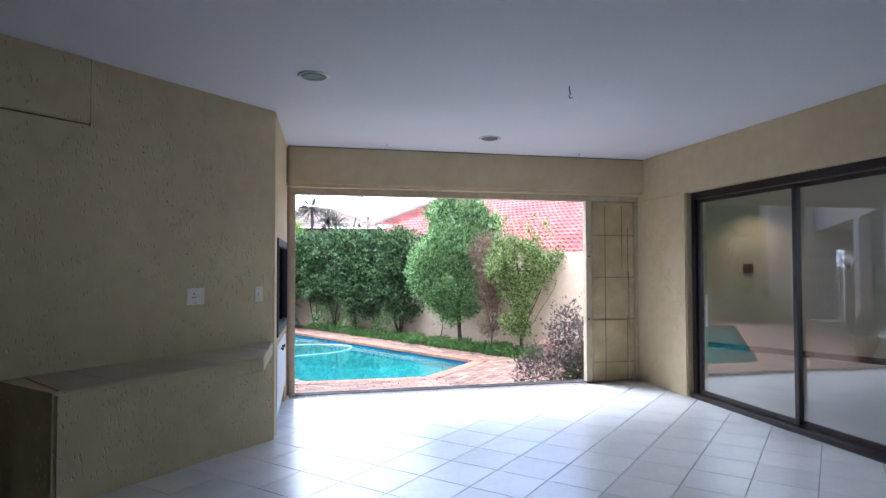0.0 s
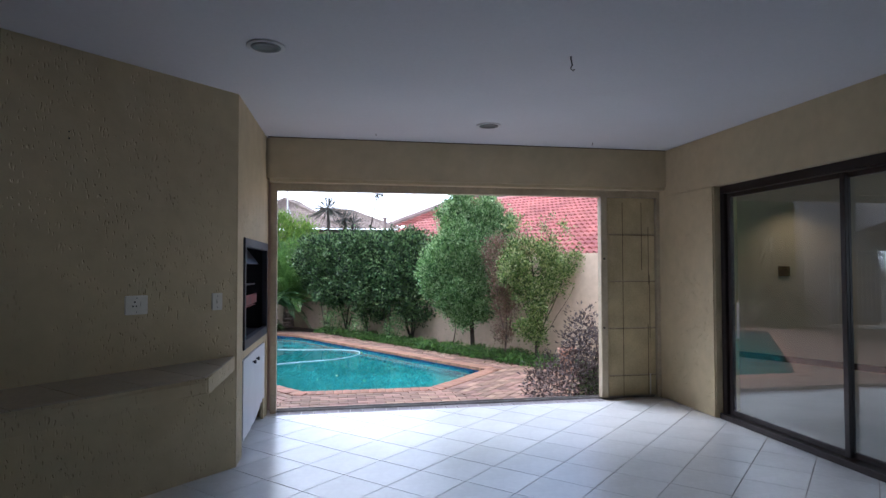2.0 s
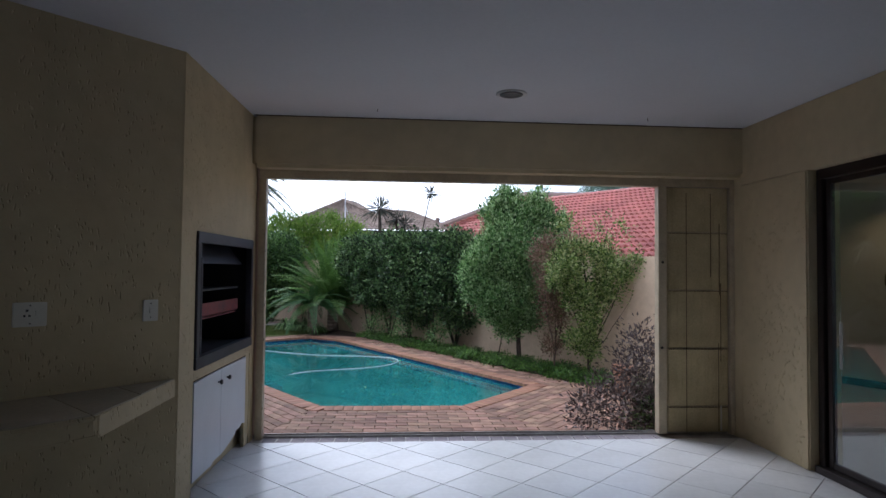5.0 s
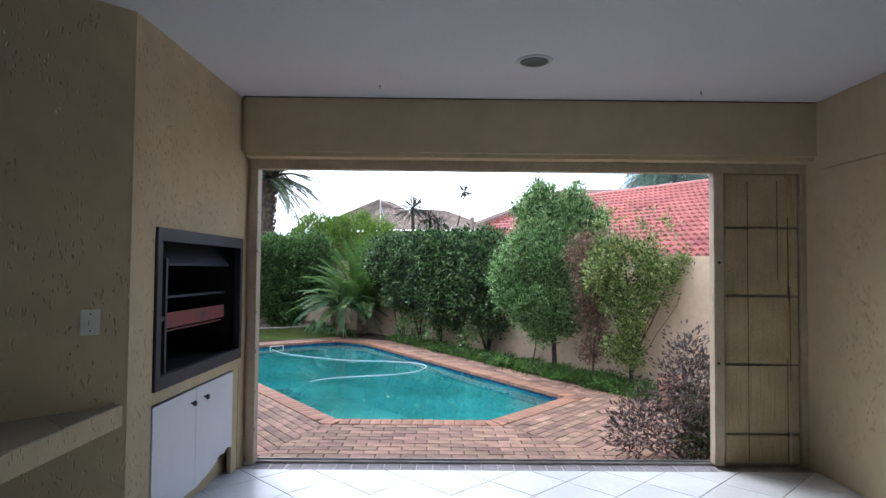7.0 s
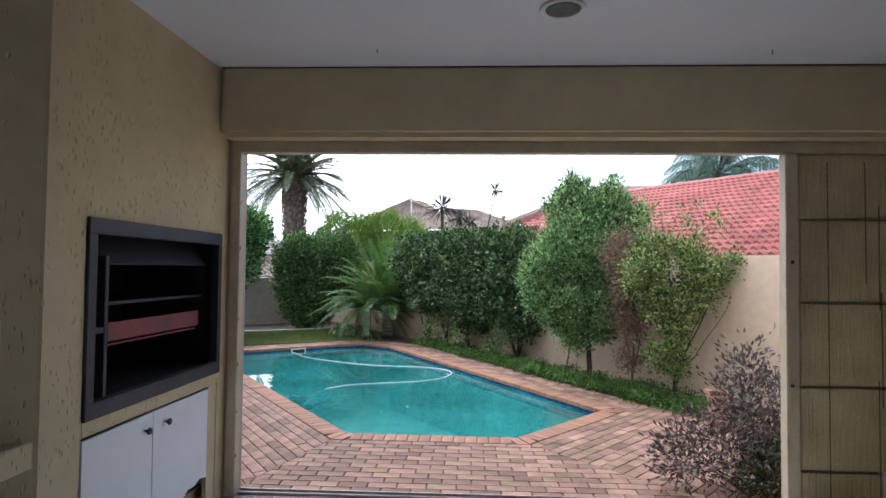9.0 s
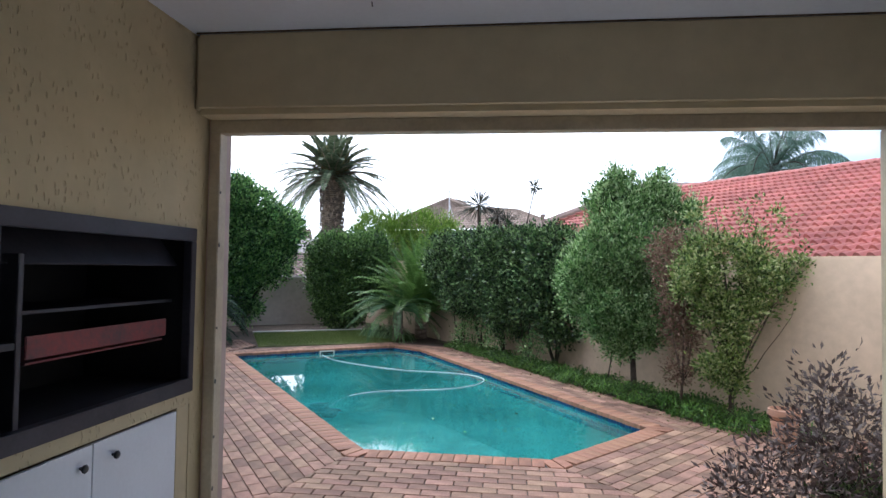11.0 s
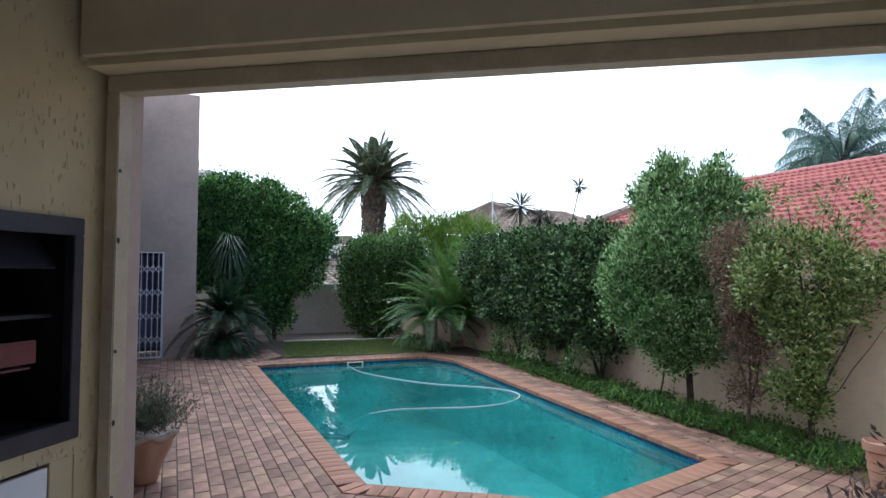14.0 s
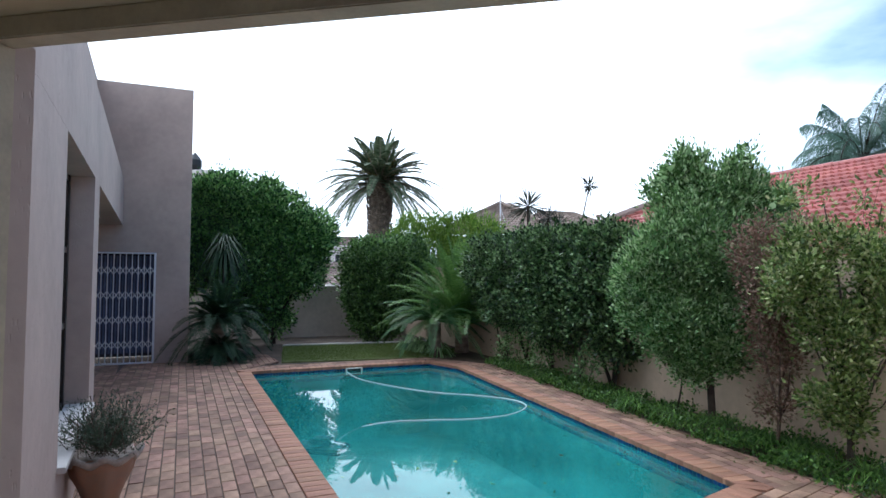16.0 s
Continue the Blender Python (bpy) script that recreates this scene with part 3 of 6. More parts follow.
beam = box(-0.03, -0.175, 2.118, 4.2, 0.20, CEILING + 0.02, 0.03, segments=4)
structure("wall_north", beam, M_BEAM, "cream plaster beam above the garden opening", "wall")
structure("wall_north_end", box(3.9, -0.14, GROUND, 4.15, 0.19, 2.121), M_BEAM, "cream plaster wall end beside the opening", "wall")
structure("wall_east_pier", box(3.9, -0.93, -0.006, 4.15, -0.13, 2.06, 0.012), M_WALL, "cream plaster pier with small dents", "wall")
structure("wall_east_head", box(3.893, ROOM_BACK, 2.055, 4.15, -0.13, CEILING, 0.006), M_BEAM, "cream plaster band above the sliding door", "wall")
structure("wall_east_end", box(3.9, ROOM_BACK, 0, 4.15, -5.4, 2.056), M_WALL, "plain cream plaster wall out of view, added to close the room", "wall")
structure("roof_slab", box(-5.2, ROOM_BACK - 0.2, CEILING + 0.16, 8.2, 0.2, CEILING + 0.3), M_OUTER, "flat roof over the veranda", "roof")

# room behind the sliding door
IN_A, IN_B = Vector((6.30, 2.62)), Vector((7.50, 0.40))      # foot of the far slanting wall
structure("floor_inner", prism([(4.151, -7), (8.15, -7), (8.15, -1.1), (6.25, 2.75), (5.24, 2.75), (4.2, 0.19), (4.151, 0.19)], -0.2, 0.0), M_TILE, "pale tiled floor of the inner room", "floor")
structure("ceiling_inner", prism([(4.151, -7), (8.3, -7), (8.3, -1.1), (6.4, 2.9), (5.24, 2.9), (4.16, 0.19), (4.151, 0.19)], 2.5, 2.65), M_CEILING, "white ceiling of the inner room", "ceiling")
inner = bmesh.new()
# this side is out of view; its gap is assumed, for the fill lamp
box(8.1, -3.7, 0, 8.25, -0.7, 2.5, bm=inner)
box(8.1, -7.1, 0, 8.25, -6.3, 2.5, bm=inner)
box(8.1, -6.3, 0, 8.25, -3.7, 0.55, bm=inner)
box(8.1, -6.3, 2.15, 8.25, -3.7, 2.5, bm=inner)
box(4.151, -7.1, 0, 8.1, -7, 2.5, bm=inner)
prism([(4.151, 0.19), (4.30, 0.19), (5.30, 2.65), (5.14, 2.65)], GROUND, 2.5, inner)
prism([(5.14, 2.651), (6.4, 2.651), (6.4, 2.9), (5.24, 2.9)], GROUND, 2.5, inner)
across_in = (IN_B - IN_A).normalized()
behind_in = Vector((-across_in.y, across_in.x))
in_end = IN_A + across_in * 3.95
prism([IN_A, in_end, in_end + behind_in * 0.15, IN_A + behind_in * 0.15], 0, 2.5, inner)
structure("wall_inner", inner, M_INNER, "cream painted walls of the inner room", "wall")
skirt = prism([IN_A - behind_in * 0.002, in_end - behind_in * 0.002, in_end - behind_in * 0.016, IN_A - behind_in * 0.016], 0.0, 0.085)
prism([(5.62, 2.634), (6.28, 2.634), (6.28, 2.648), (5.62, 2.648)], 0.0, 0.085, skirt)
structure("baseboard", skirt, M_BRONZE, "dark skirting board", "baseboard")

spot_in = IN_A.lerp(IN_B, 0.42)
turn_in = Matrix(((across_in.x, -behind_in.x, 0, spot_in.x), (across_in.y, -behind_in.y, 0, spot_in.y), (0, 0, 1, 1.27), (0, 0, 0, 1)))
inner_switch = thing("inner_switch", (spot_in.x, spot_in.y, 1.27), "small beige switch box on the inner room wall", "switch")
part("plate", box(-0.075, 0.001, -0.07, 0.075, 0.03, 0.07, 0.006, m=turn_in), M_BROWN, inner_switch)
inner_light = thing("inner_downlight", (6.35, 1.35, 2.5), "lit warm round downlight in the inner room", "ceiling light")
part("rim", lathe([(0.05, 2.4985), (0.07, 2.4985), (0.07, 2.492), (0.05, 2.49)], 24), M_RIM, inner_light).matrix_basis = pose(6.35, 1.35, 0)

# sliding door
slider = tagged(thing("sliding_door", (4.02, -3.2, 0)), "closed glass sliding door in a dark bronze frame", "sliding door", "", "structure")
DOOR_X0, DOOR_X1 = 3.965, 4.06
part("door_head", box(DOOR_X0, -5.4, 1.985, DOOR_X1, -0.935, 2.053, 0.004), M_BRONZE, slider)
part("door_sill", box(DOOR_X0 - 0.03, -5.4, -0.004, DOOR_X1, -0.935, 0.045, 0.004), M_BRONZE, slider)
part("door_jamb", box(DOOR_X0, -0.995, 0.046, DOOR_X1, -0.935, 1.984, 0.004), M_BRONZE, slider)
part("door_jamb", box(DOOR_X0, -5.4, 0.046, DOOR_X1, -5.345, 1.984, 0.004), M_BRONZE, slider)
for n, (a, b, x) in enumerate(((-2.245, -1.0, 4.0), (-3.78, -2.195, 4.03), (-5.34, -3.73, 4.0))):
    leaf = part("door_leaf", box(x - 0.012, a, 0.05, x + 0.012, a + 0.045, 1.98, 0.003), M_BRONZE, slider)
    part("stile", box(x - 0.012, b - 0.045, 0.05, x + 0.012, b, 1.98, 0.003), M_BRONZE, leaf)
    part("rail", box(x - 0.012, a + 0.046, 0.05, x + 0.012, b - 0.046, 0.09, 0.003), M_BRONZE, leaf)
    part("rail", box(x - 0.012, a + 0.046, 1.945, x + 0.012, b - 0.046, 1.98, 0.003), M_BRONZE, leaf)
    pane = part("pane", box(x - 0.003, a + 0.044, 0.088, x + 0.003, b - 0.044, 1.947), M_GLASS, leaf)
    pane.visible_shadow = False
part("door_handle", box(3.967, -1.150, 0.72, 3.985, -1.132, 1.03, 0.006), M_PLASTIC, slider, "pale slim handle")
sticker = thing("door_decal", (4.02, -2.69, 1.32), "white etched leaf sprig sticker on the door glass", "decal")
bm = bmesh.new()
for a in (-34, -20, -7, 6, 19, 33):
    m = Matrix.Translation((4.012, -2.69, 1.29)) @ Matrix.Rotation(radians(a), 4, "X")
    vs = [bm.verts.new(m @ Vector(p)) for p in ((0, -0.004, 0), (0, 0.004, 0.0), (0, 0.008, 0.08), (0, 0, 0.13), (0, -0.008, 0.08))]
    bm.faces.new(vs)
part("sprig", bm, M_PLASTIC, sticker)

# ---- opening frame and folded shutter ----
door = tagged(thing("door_1", (1.95, 0.03, 0)), "cream steel frame of the wide garden opening", "door frame", "", "structure")
part("frame_head", box(0.0, -0.04, 2.050, 3.9, 0.040, 2.117, 0.004), M_FRAME, door)
part("frame_head_lip", box(0.0, 0.043, 2.088, 3.9, 0.10, 2.117, 0.003), M_FRAME, door)
left_jamb = part("frame_jamb", box(0.0, -0.04, 0.0, 0.055, 0.038, 2.049, 0.004), M_FRAME, door)
part("frame_jamb", box(3.862, -0.04, 0.0, 3.9, 0.038, 2.049, 0.004), M_FRAME, door)
part("frame_jamb", box(0.0, 0.041, 0.0, 0.034, 0.131, 2.087, 0.006), M_OUTER, door)
for z, tall in ((0.24, 1.6), (0.50, 1.0), (0.78, 1.6), (1.05, 1.0), (1.475, 1.6), (1.745, 1.0)):
    slot = lathe([(0.0075, -0.004), (0.0075, 0.0015)], 10)
    bmesh.ops.transform(slot, matrix=Matrix.Diagonal((tall, 1, 1, 1)), verts=slot.verts)
    part("bolt_hole", slot, M_BLACK, left_jamb).matrix_basis = pose(0.0552, -0.025, z, 0, 90, 0)
part("track", box(0.056, 0.021, -0.003, 3.86, 0.085, 0.012, 0.002), M_TRACK, door, "worn metal floor track")
part("track_rail", box(0.056, 0.046, 0.013, 3.86, 0.054, 0.026, 0.001), M_TRACK, door, "worn metal floor track")

shutter = thing("folding_shutter", (3.58, 0.0, 0), "folded cream ribbed metal shutter standing open against the jamb", "shutter")
part("lead_stile", box(3.245, -0.045, 0.015, 3.315, 0.038, 2.049, 0.005), M_FRAME, shutter)
part("backing", box(3.317, 0.005, 0.015, 3.86, 0.036, 2.049), M_FRAME, shutter)
rng = random.Random(4)
levels = [0.02, 0.23, 0.71, 1.19, 1.67, 2.052]
for z0, z1 in zip(levels, levels[1:]):
    section = part("section", box(3.332, -0.012, z0 + 0.006, 3.852, 0.004, z1 - 0.006, 0.003), M_PANEL, shutter)
    ribs = bmesh.new()
    for k in range(26):
        x = 3.34 + k * 0.0197 + rng.uniform(-0.002, 0.002)
        box(x, -0.0165, z0 + 0.012, x + 0.0125, -0.0122, z1 - 0.012, bm=ribs)
    part("ribs", ribs, M_PANEL, section)
    hinge = bmesh.new()
    for k in range(17):
        box(3.345 + k * 0.03, -0.020, z1 - 0.009, 3.367 + k * 0.03, -0.0125, z1 - 0.004, bm=hinge)
    if z1 < 2:
        part("hinge", hinge, M_HINGE, section, "brown rusty hinge line", "stuff")
for x, z0, z1 in ((3.49, 0.02, 2.0), (3.765, 0.03, 0.75), (3.785, 0.6, 1.25), (3.775, 1.15, 1.75), (3.70, 1.3, 2.0)):
    part("seam", box(x, -0.020, z0, x + 0.006, -0.0168, z1), M_HINGE, shutter, "rusty vertical seam")
part("broken_slat", box(3.778, -0.030, 0.03, 3.790, -0.0205, 0.24, 0.003), M_PLASTIC, shutter, "bent pale slat end")
part("knob", lathe([(0.007, 0), (0.011, 0.008), (0.008, 0.016)], 10), M_BRONZE, shutter).matrix_basis = pose(3.275, -0.046, 1.42, 90, 0, 0)
part("knob", lathe([(0.007, 0), (0.011, 0.008), (0.008, 0.016)], 10), M_BRONZE, shutter).matrix_basis = pose(3.268, -0.046, 0.72, 90, 0, 0)

# ---- ceiling things ----


def downlight(x, y):
    ob = thing("downlight", (x, y, CEILING), "unlit round recessed downlight with a white rim in the ceiling", "ceiling light", "recessed downlights of the veranda")
    rim = lathe([(0.078, -0.001), (0.100, -0.001), (0.102, -0.006), (0.098, -0.010), (0.080, -0.008)], 40)
    ring = part("rim", rim, M_RIM, ob, smooth=True)
    cup = bmesh.new()
    pr = [(0.079, -0.0085), (0.076, -0.012), (0.055, -0.0125), (0.052, -0.0105), (0.030, -0.0105)]
    lathe(pr, 40, bm=cup)
    part("reflector", cup, M_LAMP, ob, smooth=True)
    for o in ob.children:
        o.location = (x, y, CEILING)
        o.parent = ob
        o.matrix_parent_inverse = ob.matrix_basis.inverted()
    return ob


downlight(0.21, -2.47)
downlight(1.84, -0.93)
hook = thing("ceiling_hook", (1.876, -2.606, CEILING), "small black wire hook hanging from the ceiling", "hook")
pts = [Vector((1.876, -2.606, CEILING + 0.005)), Vector((1.876, -2.606, CEILING - 0.02)), Vector((1.884, -2.606, CEILING - 0.05)), Vector((1.873, -2.606, CEILING - 0.07)), Vector((1.886, -2.606, CEILING - 0.082)), Vector((1.898, -2.606, CEILING - 0.074))]
part("wire", tube(pts, 0.0034, 6), M_BLACK, hook)
for x, y in ((0.935, -0.45), (3.0, -0.40)):
    nail = thing("ceiling_screw", (x, y, CEILING), "small dark screw stub in the ceiling", "screw", "screw stubs in the ceiling")
    part("shank", tube([(x, y, CEILING + 0.003), (x + 0.003, y, CEILING - 0.022)], 0.0028, 6), M_BLACK, nail)
# thin brown strip: the joint's shadow line is put into its colour
structure("trim", box(-0.015, -0.1795, CEILING - 0.008, 3.892, -0.1755, CEILING - 0.0005), M_BROWN, "dark strip for the joint and its shadow between beam and ceiling", "trim")

# ---- shelf, plates and boxing on the diagonal wall ----
shelf = thing("masonry_bench", at_wall(0.9, 0.3), "cream plastered masonry bench with a tiled top under the sockets", "bench")
S0, S1, FRONT = 0.68, 0.745, 0.565
K0, K1, KL = 0.60, 1.83, 1.64
body = bmesh.new()
outline = [(0.0, S0 - 0.03), (KL, S0 - 0.03), (KL, -0.004), (K1, -0.004), (K1, S1 - 0.006), (0.0, S1 - 0.006)]
rear = [body.verts.new(at_wall(max(k, 0.02), 0.004, z)) for k, z in outline]
fore = [body.verts.new(at_wall(max(k, K0), FRONT, z)) for k, z in outline]
body.faces.new(rear[::-1])
body.faces.new(fore)
for n in range(6):
    body.faces.new((rear[n], rear[(n + 1) % 6], fore[(n + 1) % 6], fore[n]))
bmesh.ops.bevel(body, geom=[e for e in body.edges if all(v in fore for v in e.verts)], offset=0.016, segments=3, affect="EDGES", clamp_overlap=True)
part("body", body, M_WALL, shelf)
for k in range(6):
    a, b = 0.02 + 0.3 * k, 0.015 + 0.3 * (k + 1)
    poly = [at_wall(a, 0.012).to_2d(), at_wall(min(b, 1.72), 0.012).to_2d(), at_wall(min(b, 1.80), FRONT - 0.014).to_2d(), at_wall(max(a, 0.61), FRONT - 0.014).to_2d()]
    if k == 0:
        poly = [at_wall(0.03, 0.012).to_2d(), at_wall(b, 0.012).to_2d(), at_wall(b, 0.285).to_2d()]
    elif k == 1:
        poly = [at_wall(a, 0.012).to_2d(), at_wall(b, 0.012).to_2d(), at_wall(b, FRONT - 0.014).to_2d(), at_wall(b - 0.005, FRONT - 0.014).to_2d(), at_wall(a, 0.30).to_2d()]
    part("tile", prism(poly, S1 - 0.0055, S1), M_BENCH, shelf, "beige tile")


def plate(k, z, w, h, kind):
    ob = thing("wall_" + kind, at_wall(k, 0.0, z), "square cream wall socket with three round holes and a small switch" if kind == "socket" else "narrow cream light switch plate", kind.replace("_", " "))
    body = part("plate", box(-w / 2, 0.0005, -h / 2, w / 2, 0.009, h / 2, 0.003, m=WALL_FRAME @ Matrix.Translation((k, 0, z))), M_PLASTIC, ob)
    def bit(name, x, y, a, b, mat, depth=0.012):
        part(name, box(x - a, 0.0092, y - b, x + a, depth, y + b, 0.001, m=WALL_FRAME @ Matrix.Translation((k, 0, z))), mat, ob)
    if kind == "socket":
        for x, y, r in ((0.012, 0.018, 0.0052), (0.022, -0.006, 0.0045), (0.002, -0.006, 0.0045)):
            bit("hole", x, y, r, r, M_BLACK, 0.0098)
        bit("rocker", -0.026, 0.006, 0.006, 0.012, M_PLASTIC, 0.015)
        bit("screw", 0.0, 0.041, 0.003, 0.003, M_BLACK, 0.0105)
        bit("screw", 0.0, -0.041, 0.003, 0.003, M_BLACK, 0.0105)
    else:
        bit("rocker", 0.0, 0.0, 0.007, 0.013, M_PLASTIC, 0.016)
        bit("screw", 0.0, 0.036, 0.003, 0.003, M_BLACK, 0.0105)
        bit("screw", 0.0, -0.036, 0.003, 0.003, M_BLACK, 0.0105)
    return ob


plate(0.695, 1.12, 0.135, 0.11, "socket")
plate(0.160, 1.115, 0.078, 0.11, "light_switch")
boxing = thing("wall_boxing", at_wall(1.9, 0, 2.3), "cream plastered raised boxing high on the wall", "boxing")
part("face", box(1.40, 0.0, 2.145, 3.2, 0.02, CEILING - 0.002, 0.006, m=WALL_FRAME), M_WALL, boxing)
part("groove", box(1.392, 0.0, 2.13, 1.399, 0.004, CEILING - 0.002, m=WALL_FRAME), M_BROWN, boxing, "dark crack along the boxing")
part("groove", box(1.40, 0.0, 2.135, 3.2, 0.004, 2.143, m=WALL_FRAME), M_BROWN, boxing, "dark crack along the boxing")
for z in (2.03, 2.065):
    hole = thing("wall_hole", at_wall(1.07, 0, z), "tiny dark screw hole in the wall", "screw hole", "screw holes in the wall")
    part("hole", box(-0.004, 0.0006, -0.004, 0.004, 0.0022, 0.004, m=WALL_FRAME @ Matrix.Translation((1.07, 0, z))), M_BLACK, hole)

# ---- built-in barbecue ----
braai = thing("built_in_barbecue", (-0.25, -0.70, 0.76), "built-in dark steel barbecue with shelves and a dusty red tray", "barbecue")
Y0, Y1, Z0, Z1 = -1.288, -0.110, 0.746, 1.552
part("frame_top", box(-0.03, Y0, Z1 - 0.065, 0.014, Y1, Z1, 0.003), M_STEEL, braai)
part("frame_bottom", box(-0.03, Y0, Z0, 0.014, Y1, Z0 + 0.068, 0.003), M_STEEL, braai)
part("frame_side", box(-0.03, Y0, Z0 + 0.0685, 0.0135, Y0 + 0.055, Z1 - 0.0655, 0.003), M_STEEL, braai)
part("frame_side", box(-0.03, Y1 - 0.045, Z0 + 0.0685, 0.0135, Y1, Z1 - 0.0655, 0.003), M_STEEL, braai)
for a in ((-0.58, N0 + 0.004, 0.764, -0.571, N1 - 0.004, 1.526), (-0.57, N0 + 0.004, 0.764, -0.031, N0 + 0.02, 1.526), (-0.57, N1 - 0.02, 0.764, -0.031, N1 - 0.004, 1.526), (-0.57, N0 + 0.021, 0.764, -0.031, N1 - 0.021, 0.80), (-0.57, N0 + 0.021, 1.515, -0.031, N1 - 0.021, 1.526)):
    part("firebox_plate", box(*a), M_SOOT, braai, "soot-black inside plate")
hood = bmesh.new()
vs = [hood.verts.new(p) for p in ((-0.06, Y0 + 0.06, 1.37), (-0.06, Y1 - 0.05, 1.37), (-0.16, Y1 - 0.05, 1.50), (-0.16, Y0 + 0.06, 1.50))]
ws = [hood.verts.new(v.co + Vector((-0.006, 0, -0.006))) for v in vs]
hood.faces.new(vs)
hood.faces.new(ws[::-1])
for n in range(4):
    hood.faces.new((vs[n], vs[(n + 1) % 4], ws[(n + 1) % 4], ws[n]))
part("hood", hood, M_STEEL, braai, "sloping dark steel smoke baffle")
part("divider", box(-0.42, -1.132, 0.812, -0.020, -1.108, 1.40, 0.002), M_STEEL, braai)
part("side_shelf", box(-0.42, Y0 + 0.057, 1.080, -0.020, -1.134, 1.104, 0.002), M_STEEL, braai)
part("post", box(-0.40, -1.127, 1.104, -0.385, -1.113, 1.36, 0.002), M_STEEL, braai)
rod = mesh_of("grid_rod", tube([(-0.10, 0, 1.195), (-0.50, 0, 1.195)], 0.003, 5))
rod.materials.append(M_STEEL)
for k in range(34):
    part("grid_rod", rod, M_STEEL, braai).matrix_basis = pose(0, -1.10 + k * 0.0285, 0)
part("grid_edge", box(-0.105, -1.125, 1.186, -0.092, -0.14, 1.20, 0.002), M_STEEL, braai)
part("tray_front", box(-0.075, -1.04, 1.03, -0.066, -0.225, 1.112, 0.003), M_RED, braai, "dusty red steel tray front")
part("tray_bottom", box(-0.42, -1.03, 1.01, -0.078, -0.235, 1.018, 0.002), M_RED, braai, "dusty red steel tray")

cupboard = thing("cupboard", (-0.2, -0.79, 0), "white two-door cupboard with chipped door bottoms under the barbecue", "cupboard")
# brown sheet at the back puts the shade inside the cupboard into colour
part("shadow_liner", box(-0.44, N0 + 0.002, 0.0, -0.43, N1 - 0.002, 0.683), M_BROWN, cupboard)
part("plinth", box(-0.09, N0 + 0.003, 0.0, -0.075, N1 - 0.003, 0.10), M_BEAM, cupboard)
part("jamb", box(-0.03, N1 - 0.10, 0.0, -0.004, N1 - 0.001, 0.684, 0.002), M_BEAM, cupboard)


def cupboard_door(y0, y1, knob_y, turn, chips):
    bm = bmesh.new()
    pts = [(y0, 0.672), (y0, 0.105)] + chips + [(y1, 0.672)]
    front = [bm.verts.new((0.0, y, z)) for y, z in pts]
    back = [bm.verts.new((-0.016, y, z)) for y, z in pts]
    bm.faces.new(front)
    bm.faces.new(back[::-1])
    for n in range(len(pts)):
        k = (n + 1) % len(pts)
        bm.faces.new((front[n], front[k], back[k], back[n]))
    d = part("door", bm, M_WHITE, cupboard)
    d.matrix_basis = pose(0.006, 0, 0) @ pose(0, y0 if turn > 0 else y1, 0, 0, 0, turn) @ pose(0, -(y0 if turn > 0 else y1), 0)
    k = lathe([(0.006, 0.0), (0.006, 0.010), (0.015, 0.016), (0.017, 0.022), (0.012, 0.028)], 16)
    bmesh.ops.transform(k, matrix=pose(0.0005, knob_y, 0.600, 0, 90, 0), verts=k.verts)
    kb = part("knob", k, M_BLACK, d, "round black knob", smooth=True)
    kb.matrix_parent_inverse = Matrix()
    return d


cupboard_door(-1.285, -0.783, -0.846, 0.6, [(-0.95, 0.10), (-0.90, 0.115), (-0.783, 0.11)])
cupboard_door(-0.772, -0.235, -0.667, -0.8, [(-0.60, 0.13), (-0.52, 0.15), (-0.46, 0.165), (-0.44, 0.185), (-0.36, 0.18), (-0.31, 0.20), (-0.235, 0.185)])

for fitted in (braai, cupboard):
    fitted.matrix_basis = BRAAI_TURN @ fitted.matrix_basis

# ---- house outside ----
house = tagged(thing("house", (-3.5, 4.5, GROUND)), "two-storey rendered house with a recessed porch", "house", "", "structure")


def fa(s, out=0.0):
    """A place on the house front, s metres along it, out metres towards the garden."""
    p = Vector((-0.25, 0.25, 0)) + F * s + Vector((0.7889, 0.6145, 0)) * out
    return p.to_2d()


def facade(s0, s1, z0, z1, thick=0.28, out=0.0, bm=None):
    return prism([fa(s0, out), fa(s1, out), fa(s1, out - thick), fa(s0, out - thick)], z0, z1, bm)


END = 10.38
front = bmesh.new()
prism([(0.0, 0.132), fa(0.0), fa(1.92), fa(1.92, -0.28), (-0.4, 0.132)], GROUND - 0.1, 2.28, front)
part("wall_under_window", facade(1.92, 4.04, GROUND - 0.1, 0.10), M_OUTER, house)
part("porch_pier", facade(4.04, 4.60, GROUND - 0.1, 2.28), M_OUTER, house)
part("porch_beam", prism([(0.0, 0.132), fa(0.0), fa(END), fa(END, -0.28), (-0.4, 0.132)], 2.281, 3.15), M_OUTER, house)
part("upper_wall", prism([fa(1.0, -0.5), fa(END + 0.3, -0.5), fa(END + 0.3, -0.8), fa(1.0, -0.8)], 3.0, 5.06), M_OUTER, house)
part("ledge", prism([fa(0.3, -0.29), fa(END, -0.29), fa(END, -0.49), fa(0.3, -0.49)], 3.0, 3.148), M_OUTER, house)
part("front_wall", front, M_OUTER, house)
part("porch_ceiling", prism([fa(4.62, -0.281), fa(END, -0.281), fa(END, -2.4), fa(4.62, -2.4)], 2.29, 2.4), M_OUTER, house)
part("porch_back_wall", prism([fa(4.3, -2.4), fa(END, -2.4), fa(END, -2.6), fa(4.3, -2.6)], GROUND, 2.3), M_OUTER, house)
